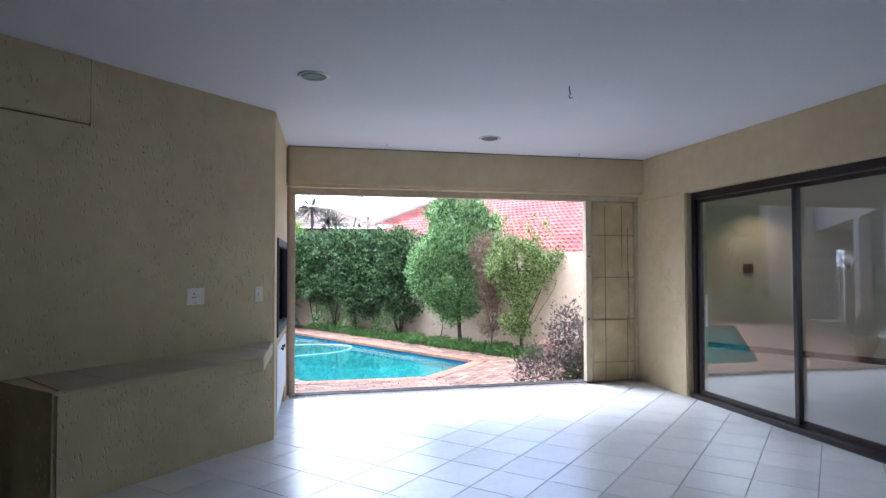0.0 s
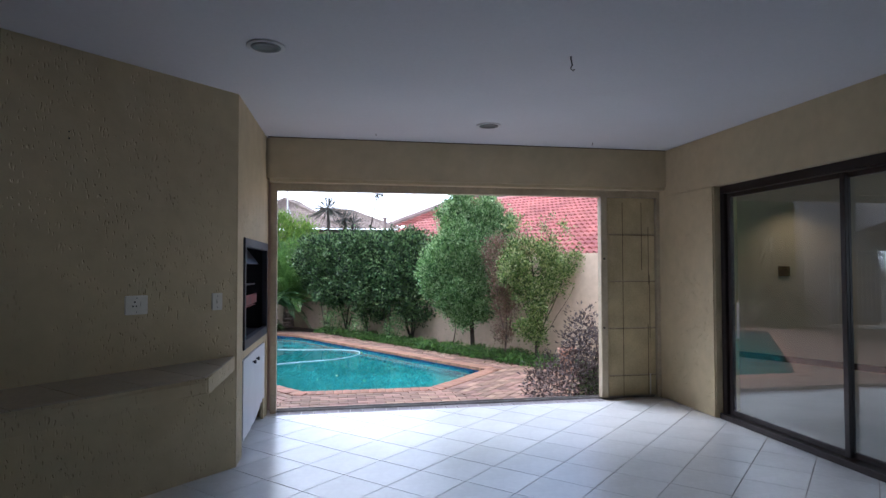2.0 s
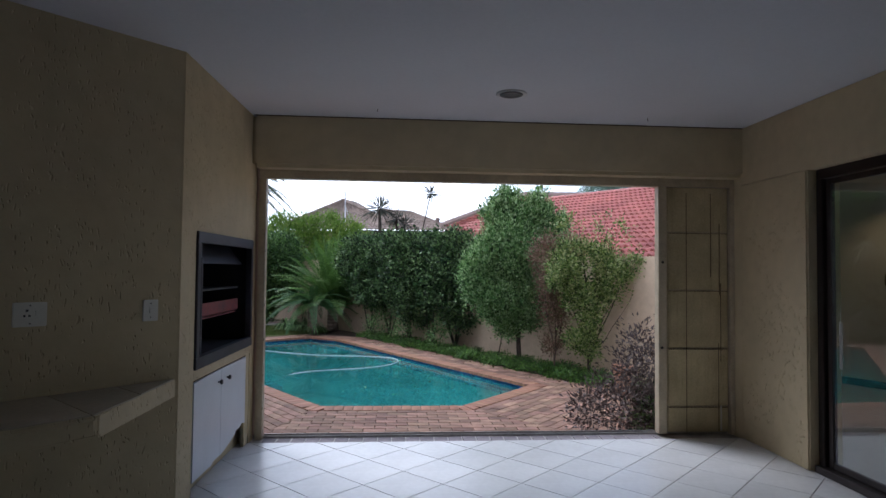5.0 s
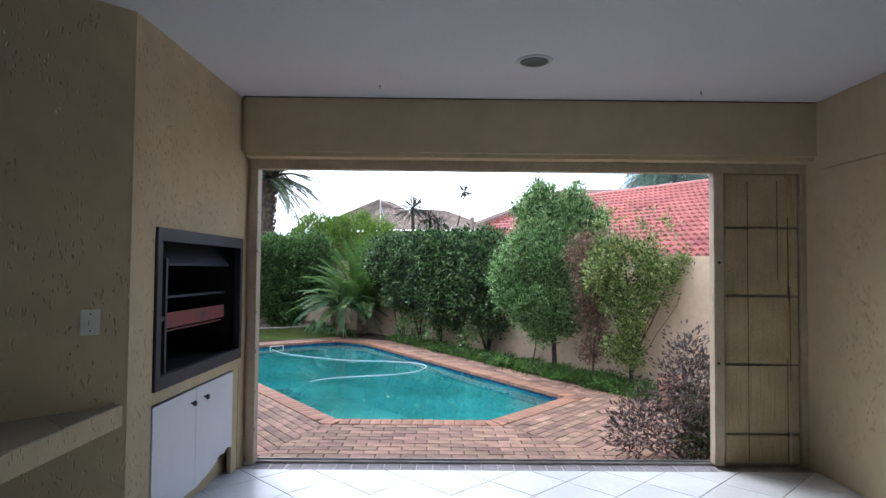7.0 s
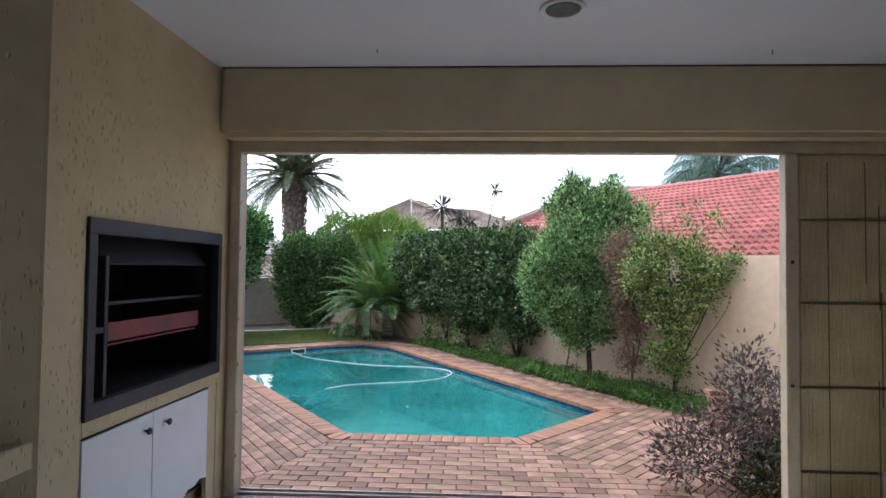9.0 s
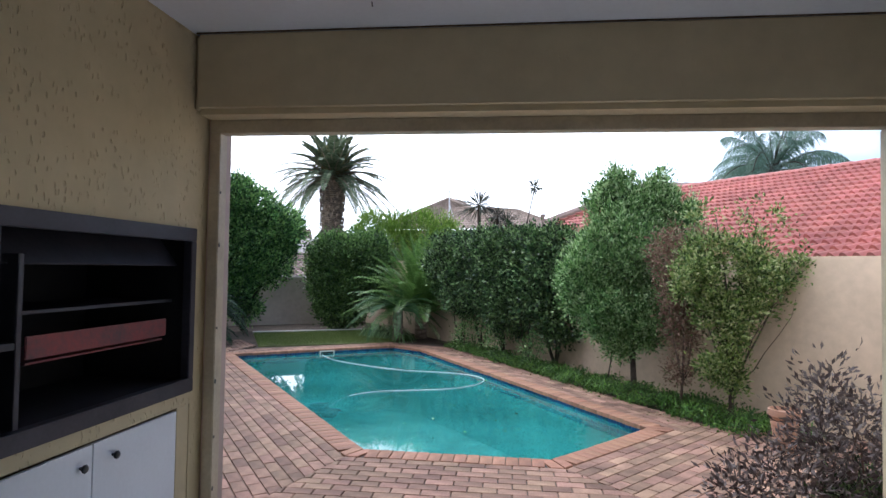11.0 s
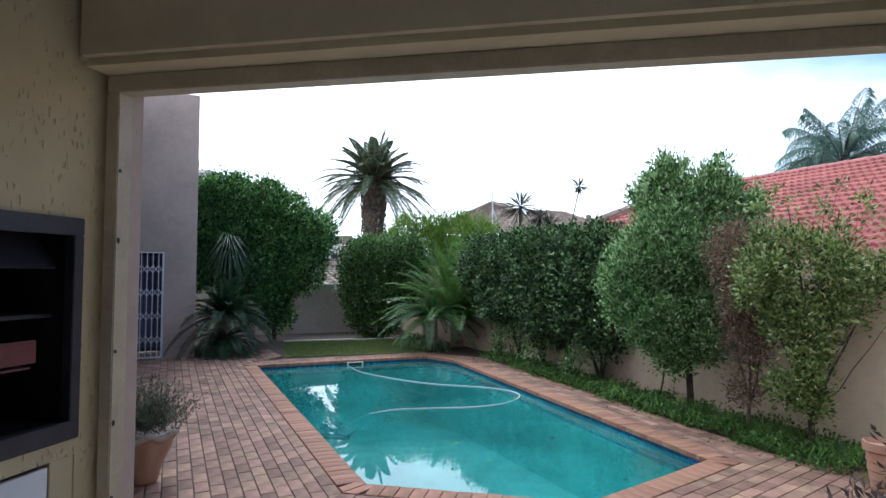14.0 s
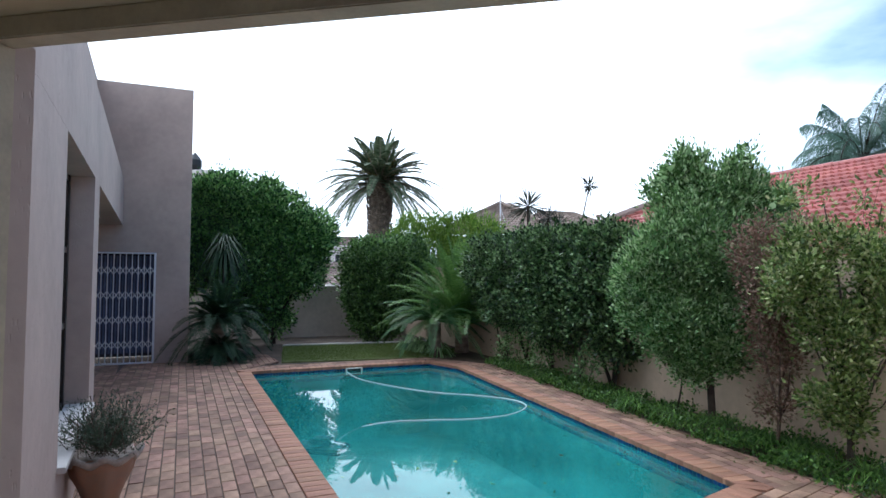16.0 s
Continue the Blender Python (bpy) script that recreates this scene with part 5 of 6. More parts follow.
def hip_face(a, b, apex0, apex1, rows, parent, mat):
    """A roof face of curved tiles running up to a short ridge."""
    cols = max(4, int((Vector(b) - Vector(a)).length / 0.33))
    return tiled_slope("roof", a, b, apex0, apex1, cols, rows, mat, parent, "brown-grey roof tiles")


hip_face(EL, EM, PK, PK + Vector((0.5, 0, 0)), 14, grey, M_GREYROOF)
hip_face(EM, ER, PK + Vector((0.5, 0, 0)), PK + Vector((0.8, 1, 0)), 14, grey, M_GREYROOF)
for p, q in ((EL, PK), (EM, PK)):
    ridge_caps("ridge", p + Vector((0, 0, 0.08)), q + Vector((0, 0, 0.08)), 0.13, 16, M_GREYROOF, grey)
P2 = Vector((1.9, 37.6, 5.30))
P3 = Vector((-0.4, 37.6, 5.42))
hip_face((-2.0, 35.0, 3.9), (5.0, 35.0, 3.9), P3, P2, 11, grey, M_GREYROOF)
ridge_caps("ridge", P3 + Vector((0, 0, 0.06)), P2 + Vector((0, 0, 0.06)), 0.12, 12, M_GREYROOF, grey)
ridge_caps("ridge", Vector((5.0, 35.0, 3.97)), P2 + Vector((0, 0, 0.06)), 0.12, 14, M_GREYROOF, grey)
part("wall", box(-6.8, 36.6, GROUND, 4.6, 45, 3.88), M_RIDGE, grey)
part("fascia", box(-2.0, 35.03, 3.66, 5.0, 35.10, 3.88), M_BARK, grey, "dark brown eaves board")
mast = thing("antenna_mast", (-2.45, 34, 0), "thin white antenna mast on the distant roof", "antenna")
part("pole", tube([(-2.35, 34.0, 3.7), (-2.35, 34.0, 6.25)], 0.045, 6), M_GATE, mast)
part("boom", tube([(-2.5, 34.0, 6.22), (-1.6, 34.0, 6.28)], 0.02, 5), M_GATE, mast)
part("strut", tube([(-2.35, 34.0, 5.4), (-2.1, 34.2, 4.6)], 0.02, 5), M_GATE, mast)
flue = thing("chimney_flue", (2.62, 18.6, 0), "small grey flue pipe with a cowl above the hedge", "flue")
part("pipe", tube([(2.62, 18.6, 2.2), (2.62, 18.6, 3.25)], 0.06, 8), M_RIDGE, flue)
part("cowl", tube([(2.62, 18.6, 3.26), (2.62, 18.6, 3.36)], [0.10, 0.08], 8), M_RIDGE, flue)

low = tagged(thing("low_house", (-9.5, 26, 0)), "pale house with stepped parapets and a low tiled roof", "house", "", "structure")
part("wall", box(-9.6, 26.0, GROUND, -7.6, 28.0, 2.55), M_COPPER, low)
part("parapet", box(-9.7, 25.95, 2.555, -7.5, 28.05, 2.75, 0.02), M_COPPER, low)
part("window", box(-9.45, 25.96, 1.9, -9.1, 26.02, 2.35), M_DARK, low, "small dark window")
part("side_wall", box(-12.5, 28.2, GROUND, -9.7, 31, 2.9), M_COPPER, low)
hip_face((-11.5, 22.2, 0.95), (-6.6, 22.2, 0.95), (-9.2, 25.9, 2.0), (-7.8, 25.9, 2.0), 10, low, M_GREYROOF)
hip_face((-15, 29.0, 2.3), (-9.2, 29.0, 2.3), (-14, 32, 3.6), (-10.5, 32, 3.6), 10, low, M_GREYROOF)
far_town = tagged(thing("far_houses", (-22, 80, 0)), "row of pale far houses with flat and grey roofs", "house", "", "structure")
for x, w, h in ((-27.0, 4.0, 3.2), (-22.5, 3.5, 4.0), (-18.5, 4.5, 3.1)):
    part("wall", box(x, 80, GROUND, x + w, 86, h), M_COPPER, far_town)
    part("roof", box(x - 0.3, 79.7, h + 0.01, x + w + 0.3, 86.3, h + 0.3, 0.05), M_GREYROOF, far_town)
    part("window", box(x + w * 0.4, 79.95, h - 1.8, x + w * 0.65, 80.02, h - 0.8), M_DARK, far_town)
chim = thing("neighbour_chimney", (-14.2, 22, 0), "pale plastered chimney with a dark cowl", "chimney")
part("stack", box(-15.4, 21.9, GROUND, -13.75, 23, 5.75), M_COPPER, chim)
part("cap", box(-15.5, 21.8, 5.755, -13.6, 23.1, 5.93, 0.02), M_COPPER, chim)
part("cowl", lathe([(0.26, 5.935), (0.30, 6.15), (0.30, 6.4), (0.03, 6.75)], 10), M_BLACK, chim).location = (-14.55, 22.1, 0)

# ---- hedges and trees ----


def shrub(name, place, label, category, blobs, clumps, per, spread, leaf, width, mat, seed, stems, stem_mat=None, group="", lift=0.3, shell=0.8, fork=0.0, bend=0.12, fill=0):
    ob = thing(name, place, label, category, group)
    part("trunk", limbs(place, stems, fork, seed, bend), stem_mat or M_BARK, ob)
    quads = crown(blobs, clumps, per, spread, leaf, width, seed, lift, shell, fill)
    part("crown", quads_mesh("crown", quads), mat, ob, kind="stuff")
    return ob


def on_hedge(s, out=0.0, z=GROUND):
    p = Vector((1.55, 9.0, 0)) + U * s + V * out
    return (p.x, p.y, z)


hr = random.Random(8)
for n, s in enumerate((-1.25, -0.45, 0.4, 1.25, 2.15)):
    blobs = []
    for k in range(6):
        x, y, _ = on_hedge(s + hr.uniform(-0.4, 0.4), hr.uniform(-0.12, 0.12))
        blobs.append((x, y, 0.78 + 1.02 * k / 5 + hr.uniform(-0.05, 0.05) - (0.25 if n < 2 else 0), 0.55, 0.55, 0.42))
    for k in range(3):
        x, y, _ = on_hedge(s - 0.35 + 0.35 * k, 0)
        blobs.append((x, y, 1.78 + hr.uniform(-0.03, 0.05), 0.42, 0.42, 0.36))
    b = on_hedge(s, 0.1)
    tops = [((b[0] + hr.uniform(-0.4, 0.4), b[1] + hr.uniform(-0.3, 0.3), 1.2), hr.uniform(0.02, 0.034)) for _ in range(5)]
    shrub("hedge_shrub", b, "dense dark green clipped hedge shrub on thin stems", "hedge", blobs + clumpy(blobs, 75, 0.14, 0.30, 50 + n), 1250, 12, 0.050, 0.070, 0.042, M_HEDGE, 100 + n, tops, shell=0.70, fill=1.0, group="hedge shrubs along the boundary wall")
for n, s in enumerate((-1.1, 0.2, 1.4)):
    b = on_hedge(s, -0.25)
    blobs = [(b[0], b[1], -0.05, 0.25, 0.25, 0.3), (b[0] + 0.15, b[1] - 0.1, 0.2, 0.2, 0.2, 0.2)]
    shrub("bedding_bush", b, "small loose green bush under the hedge", "bush", blobs, 90, 9, 0.05, 0.05, 0.028, M_TREE, 140 + n, [((b[0], b[1], 0.2), 0.012)], group="small bushes under the hedge", shell=0.3)

T1 = (3.31, 5.95, GROUND - 0.03)
blobs = [(2.85, 5.95, 1.15, 0.50, 0.50, 0.50), (2.80, 5.9, 1.65, 0.40, 0.45, 0.42), (3.3, 5.9, 1.6, 0.52, 0.55, 0.52), (3.72, 6.0, 1.65, 0.38, 0.45, 0.45), (3.03, 5.95, 2.2, 0.27, 0.3, 0.40), (3.68, 6.0, 2.15, 0.28, 0.3, 0.38), (3.0, 5.9, 0.72, 0.36, 0.4, 0.30), (3.35, 5.85, 0.9, 0.40, 0.45, 0.40), (3.9, 6.05, 1.95, 0.2, 0.25, 0.28), (2.6, 5.95, 1.0, 0.28, 0.32, 0.36), (3.38, 5.95, 2.1, 0.36, 0.3, 0.32), (3.5, 5.95, 1.15, 0.32, 0.38, 0.42), (3.1, 5.9, 0.48, 0.30, 0.32, 0.24), (3.5, 5.9, 0.62, 0.30, 0.32, 0.28), (3.35, 5.95, 2.3, 0.42, 0.3, 0.2), (2.75, 5.95, 0.72, 0.22, 0.3, 0.25), (3.95, 6.0, 1.98, 0.36, 0.36, 0.34), (2.55, 5.95, 1.35, 0.3, 0.35, 0.4), (3.1, 5.9, 2.0, 0.4, 0.4, 0.4)]
tops = [((2.85, 5.95, 1.6), 0.035), ((3.1, 5.9, 2.6), 0.05), ((3.7, 6.0, 2.5), 0.04), ((3.4, 5.9, 1.9), 0.04), ((3.9, 6.0, 1.6), 0.03)]
peaks = [(3.02, 5.95, 2.48, 0.20, 0.2, 0.26), (3.06, 5.95, 2.76, 0.07, 0.07, 0.18), (2.84, 5.95, 2.30, 0.14, 0.14, 0.2), (3.67, 6.0, 2.44, 0.20, 0.2, 0.26), (3.62, 6.0, 2.74, 0.07, 0.07, 0.18), (3.86, 6.0, 2.30, 0.14, 0.14, 0.2), (3.35, 5.9, 2.32, 0.22, 0.2, 0.2), (3.45, 5.95, 2.5, 0.1, 0.1, 0.16)]
sr = random.Random(68)
shoots = []
for k in range(70):
    x = sr.choice((3.04, 3.04, 3.64, 3.66, 3.3, 2.85, 3.9)) + sr.uniform(-0.24, 0.24)
    shoots.append((x, 5.97 + sr.uniform(-0.2, 0.2), 2.44 + sr.uniform(-0.1, 0.34) - 0.9 * min(abs(x - 3.04), abs(x - 3.65)), 0.035, 0.035, sr.uniform(0.12, 0.22)))
shrub("garden_tree", T1, "leafy mid-green small tree with two peaks and a short forked trunk", "tree", clumpy(blobs, 150, 0.10, 0.26, 61, 1.3) + peaks[:1] + peaks[3:4] + shoots + shoots, 5200, 12, 0.046, 0.056, 0.024, M_TREE, 200, tops, shell=0.55, lift=1.0, fork=0.62, fill=1.0)
T2 = (4.14, 4.53, GROUND - 0.03)
blobs = [(4.12, 4.53, 1.40, 0.48, 0.42, 0.36), (3.74, 4.5, 1.32, 0.30, 0.3, 0.42), (4.52, 4.55, 1.36, 0.34, 0.3, 0.26), (4.18, 4.5, 0.95, 0.30, 0.35, 0.30), (4.1, 4.5, 0.5, 0.25, 0.3, 0.28), (3.90, 4.5, 1.72, 0.22, 0.25, 0.14), (4.38, 4.5, 1.66, 0.24, 0.25, 0.14), (4.5, 4.55, 1.0, 0.14, 0.2, 0.10), (3.86, 4.5, 0.95, 0.14, 0.25, 0.25), (4.84, 4.55, 1.45, 0.18, 0.16, 0.12), (4.12, 4.5, 0.15, 0.16, 0.16, 0.22), (3.98, 4.5, 0.25, 0.2, 0.2, 0.2), (4.3, 4.5, 0.35, 0.2, 0.2, 0.22)]
sprays = [(x + sr.uniform(-0.03, 0.03), 4.5 + sr.uniform(-0.12, 0.12), z, 0.03, 0.03, 0.10) for x, z in ((3.68, 2.05), (3.80, 2.12), (4.05, 2.05), (4.28, 2.12), (4.44, 2.18), (4.58, 2.05), (4.70, 1.95), (4.86, 1.72), (5.0, 1.50), (4.98, 1.38), (4.78, 1.08), (4.74, 0.92), (4.30, 1.98), (4.50, 1.90))]
tops = [((3.75, 4.5, 1.5), 0.022), ((4.0, 4.5, 2.0), 0.026), ((4.4, 4.5, 2.0), 0.026), ((4.8, 4.55, 1.5), 0.022), ((4.3, 4.5, 1.2), 0.03), ((4.05, 4.5, 0.8), 0.02), ((4.92, 4.55, 1.48), 0.01), ((4.82, 4.5, 1.1), 0.01), ((3.6, 4.5, 1.8), 0.014), ((3.8, 4.5, 2.15), 0.008), ((4.44, 4.5, 2.2), 0.008), ((4.6, 4.5, 2.05), 0.008), ((4.28, 4.5, 2.12), 0.008), ((5.0, 4.5, 1.52), 0.007)]
shrub("garden_tree", T2, "airy light green small tree with thin forked stems", "tree", clumpy(blobs, 150, 0.05, 0.15, 62) + sprays + sprays, 2000, 8, 0.038, 0.052, 0.025, M_LIGHTLEAF, 210, tops, shell=0.3, lift=0.5, bend=0.14, fork=0.45)
T3 = (3.70, 5.05, GROUND - 0.03)
blobs = [(3.62, 5.0, 1.35, 0.26, 0.3, 0.42), (3.9, 4.95, 1.65, 0.22, 0.2, 0.3), (3.6, 5.0, 1.8, 0.12, 0.15, 0.15), (3.75, 5.1, 0.75, 0.18, 0.25, 0.4), (3.5, 5.1, 1.6, 0.16, 0.2, 0.22), (3.78, 5.1, 0.3, 0.14, 0.2, 0.25), (3.9, 5.1, 1.2, 0.2, 0.25, 0.35), (3.66, 5.1, 0.95, 0.2, 0.2, 0.5), (3.7, 5.1, 0.1, 0.10, 0.15, 0.25)]
tops = [((3.55, 5.1, 1.75), 0.02), ((3.8, 5.1, 1.5), 0.02), ((3.95, 5.15, 1.3), 0.015), ((3.6, 5.0, 1.1), 0.014), ((3.7, 5.1, 0.7), 0.012)]
shrub("withered_shrub", T3, "half dead shrub with brown dry leaves", "shrub", clumpy(blobs, 80, 0.06, 0.15, 63), 1250, 7, 0.045, 0.045, 0.022, M_BROWNLEAF, 220, tops, M_TWIG, shell=0.2, bend=0.14, fork=0.4)
b = (3.05, 6.75, GROUND - 0.03)
shrub("garden_stake", b, "thin bare stake by the wall with a few leaves", "stake", [(3.05, 6.75, 0.2, 0.06, 0.06, 0.2)], 8, 4, 0.04, 0.04, 0.02, M_TREE, 230, [((3.03, 6.75, 0.55), 0.02)], shell=0.1)

b = (-3.2, 13.7, GROUND)
blobs = [(-3.6, 13.8, 1.7, 0.8, 0.8, 0.62), (-3.5, 13.75, 0.9, 0.8, 0.8, 0.7), (-3.4, 13.7, 0.25, 0.65, 0.65, 0.55), (-2.8, 13.8, 1.75, 0.8, 0.8, 0.6), (-2.7, 13.9, 1.0, 0.7, 0.7, 0.7), (-3.9, 13.9, 1.3, 0.5, 0.6, 0.7)]
shrub("far_hedge", b, "rounded dense green hedge in the corner of the garden", "hedge", [(x + 0.12, y, z, a, b_, c_) for x, y, z, a, b_, c_ in blobs + clumpy(blobs, 60, 0.2, 0.36, 64)], 3000, 13, 0.07, 0.075, 0.046, M_FARHEDGE, 300, [((-3.2, 13.8, 1.2), 0.05)], lift=0.2, fill=1.5)
b = (-2.0, 15.2, GROUND)
blobs = [(-2.6, 15.2, 2.3, 0.9, 0.6, 0.62), (-1.6, 15.0, 2.35, 0.9, 0.6, 0.6), (-0.7, 14.8, 2.2, 0.7, 0.6, 0.55), (-2.1, 15.1, 1.5, 1.2, 0.6, 0.8)]
shrub("lime_shrub", b, "light lime-green feathery shrub behind the hedge", "shrub", clumpy(blobs, 60, 0.2, 0.4, 65, 1.4), 1900, 13, 0.09, 0.10, 0.03, M_LIME, 310, [((-2.4, 15.2, 2.4), 0.05), ((-1.2, 15.0, 2.4), 0.05)], shell=0.5, lift=0.9)

b = (-5.55, 12.4, GROUND)
blobs = []
br = random.Random(17)
for k in range(15):
    s = -1.80 + 2.65 * (k % 5) / 4 + br.uniform(-0.15, 0.15)
    p = Vector((-5.6, 12.4, 0)) + V * s
    z = (1.5, 2.35, 3.0)[k // 5] + br.uniform(-0.1, 0.12)
    z -= 0.30 * max(0, s + 0.1) * (k // 5) - (0.16 if k // 5 == 2 and -1.3 < s < 0.1 else 0)
    blobs.append((p.x, p.y, z, 0.72, 0.72, 0.62))
blobs += [(-4.95, 12.85, 2.45, 0.36, 0.36, 0.42), (-4.85, 12.9, 1.95, 0.40, 0.40, 0.5), (-5.3, 12.8, 1.4, 0.32, 0.32, 0.40), (-5.75, 12.6, 0.9, 0.45, 0.45, 0.4), (-5.9, 12.1, 0.8, 0.7, 0.7, 0.5), (-5.5, 12.5, 0.3, 0.4, 0.4, 0.35)]
shrub("garden_bush", b, "tall dark glossy bush with bright green tips behind the tower", "bush", [(x - 0.12, y, z, a, b_, c_) for x, y, z, a, b_, c_ in blobs + clumpy(blobs, 110, 0.2, 0.38, 66)], 4800, 13, 0.08, 0.095, 0.048, M_BUSH, 320, [((-5.9, 12.2, 2.4), 0.06), ((-5.2, 12.7, 2.2), 0.06), ((-4.9, 12.9, 1.6), 0.05), ((-5.5, 12.4, 3.0), 0.06)], lift=0.5, fork=0.5, fill=1.5)

feather_plant("cycad", (-0.68, 11.9, GROUND), "large cycad with a tall bright green crown of fronds", "cycad", 84, 2.4, 0.26, 150, M_CYCADPALE, M_PALMBARK, 400, (0.38, 1.5), 0.34, 0.013, (0.55, 0.16, 0.14, 0))
feather_plant("cycad", (-1.15, 11.3, GROUND), "spreading cycad with grey-green arching fronds", "cycad", 30, 1.45, 0.17, 120, M_CYCAD, M_PALMBARK, 401, (0.1, 0.8), 0.45, 0.011, (0.72, 0.13, 0.12, 0))
feather_plant("cycad", (-5.27, 9.58, GROUND), "dark cycad with stiff arching fronds beside the tower", "cycad", 50, 1.2, 0.20, 80, M_CYCADDARK, M_PALMBARK, 402, (0.0, 1.35), 0.55, 0.016, (0.75, 0.16, 0.14, 0))
feather_plant("cycad", (-5.12, 9.40, GROUND), "dark cycad offset with drooping lower fronds", "cycad", 30, 1.0, 0.18, 70, M_CYCADDARK, M_PALMBARK, 403, (-0.35, 0.8), 0.7, 0.016, (0.30, 0.12, 0.12, 0))
spiky("dracaena", (-5.62, 10.3, GROUND), [(-5.62, 10.28, 1.9)], "slim dracaena with a drooping grey-green head", "dracaena", 0.78, 0.03, 190, M_CYCADDARK, 410, 0.035, sag=0.75)
spiky("strap_leaf_plant", (-1.75, 12.1, GROUND), [(-2.0, 12.2, GROUND + 0.12), (-1.7, 12.0, GROUND + 0.12), (-1.4, 11.8, GROUND + 0.12), (-1.1, 11.4, GROUND + 0.1)], "low clump of arching strap leaves", "plant", 0.5, 0.03, 90, M_TREE, 411, 0.01, sag=0.7, low=0.1)

# tall palms and spiky heads beyond the garden
palm = feather_plant("date_palm", (-9.2, 32, GROUND), "tall date palm with a thick scaly trunk and stiff fronds", "palm", 74, 4.1, 0.42, 100, M_PALM, M_PALMBARK, 500, (-0.18, 1.35), 0.40, 0.075, (7.05, 0.50, 0.68, 0), vee=0.25, sag=0.15, stem=0.035)
heart = crown([(-9.2, 32, 7.5, 0.85, 0.85, 0.75)], 240, 8, 0.12, 0.5, 0.05, 501, 1.2, 0.5)
part("heart", quads_mesh("heart", heart), M_PALMHEART, palm, "yellow-brown leaf bases", "stuff")
stubs = np.random.default_rng(502)
ang, zz = stubs.uniform(0, 2 * math.pi, 900), stubs.uniform(GROUND + 2, 7.0, 900)
rr = 0.54 + 0.15 * (zz / 7)
p = np.stack([-9.2 + rr * np.cos(ang), 32 + rr * np.sin(ang), zz], 1)
w = np.stack([np.cos(ang), np.sin(ang), np.full(900, 1.4)], 1)
part("leaf_stub", quads_mesh("leaf_stub", leaf_quads(p, w, 0.22, 0.12, stubs)), M_PALMBARK, palm, "cut leaf stubs", "stuff")
feather_plant("queen_palm", (11.75, 22, GROUND), "blue-green palm with long hanging leaflets behind the red roof", "palm", 40, 4.0, 0.70, 110, M_QUEEN, M_BARK, 510, (0.05, 1.35), 0.80, 0.022, (5.7, 0.16, 0.14, 0), vee=-0.1, sag=0.8, stem=0.03)
spiky("yucca", (0.45, 18.6, GROUND), [(0.35, 18.6, 3.68)], "dark spiky yucca head above the hedge", "yucca", 1.0, 0.045, 120, M_YUCCA, 520, 0.08, "yuccas beyond the wall", sag=0.05)
spiky("yucca", (1.05, 18.6, GROUND), [(1.02, 18.6, 3.30), (1.35, 18.8, 3.1)], "lower dark yucca heads above the hedge", "yucca", 0.66, 0.04, 80, M_YUCCA, 521, 0.06, "yuccas beyond the wall", sag=0.05)
spiky("yucca", (1.55, 18.6, 1.0), [(2.33, 18.6, 4.32)], "small spiky head on a thin leaning stem", "yucca", 0.52, 0.05, 70, M_YUCCA, 522, 0.03, "yuccas beyond the wall", sag=0.05)

# low planting strip along the wall
cr = np.random.default_rng(31)
b0, b1 = np.array(bed0), np.array(bed1)
n = 2700
f = cr.random(n) * 1.12 - 0.09
across = cr.random(n) ** 1.9
wl_out = np.array([0.821, 0.571])
line = b0 + (b1 - b0) * f[:, None]
gapw = ((np.array(W0.to_2d()) - line) @ wl_out)
pos = line + wl_out * (across * np.maximum(gapw - 0.03, 0.1))[:, None]
keep = np.sin(f * 47 + 3 * across) + np.sin(f * 113) * 0.8 + cr.normal(size=n) * 0.7 > -0.9
f, across, pos = f[keep], across[keep], pos[keep]
n = len(f)
mound = 0.01 + 0.05 * cr.random(n) + 0.045 * np.sin(f * 60)
cl = np.c_[pos, GROUND + mound * (1.1 - across * 0.5)]
off = cr.normal(size=(n, 9, 3)) * [0.05, 0.05, 0.035]
pp = (cl[:, None] + off).reshape(-1, 3)
pp[:, 2] = np.maximum(pp[:, 2], GROUND + 0.0)
part("ground_cover", quads_mesh("ground_cover", leaf_quads(pp, cr.normal(size=pp.shape) + [0, 0, 0.9], 0.04, 0.024, cr)), M_COVER, None, "low bright green ground cover along the wall", "stuff")
for n, (s, out) in enumerate(((-0.2, 0.30), (0.9, 0.35), (2.1, 0.3), (3.0, 0.4), (-0.9, 0.2), (-0.55, 0.42), (0.35, 0.2), (1.5, 0.45), (2.6, 0.2), (0.6, 0.5))):
    p = Vector((*bed0, 0)) + U * s + V * out
    spiky("grass_tuft", (p.x, p.y, GROUND), [(p.x, p.y, GROUND + 0.08), (p.x + 0.1, p.y - 0.12, GROUND + 0.08)], "tuft of long arching green grass leaves", "grass tuft", 0.34, 0.012, 60, M_COVER, 600 + n, 0.008, "grass tufts in the planting strip", sag=0.6, low=0.3)
dl = np.random.default_rng(77)
base = np.c_[dl.uniform(0, 1, (160, 2)), np.zeros(160)]
lit = np.array([(*(b0 + (b1 - b0) * x + wl_out * (y * 0.5 - 0.35)), GROUND + 0.012) for x, y in base[:, :2]])
part("leaf_litter", quads_mesh("leaf_litter", leaf_quads(lit, dl.normal(size=lit.shape) * [1, 1, 0.05], 0.045, 0.02, dl)), M_BROWNLEAF, None, "scattered dry leaves on the paving", "stuff")
fl = np.array([(dl.uniform(-1.6, 2.4), dl.uniform(3.4, 7.2), WATER + 0.003) for _ in range(46)])
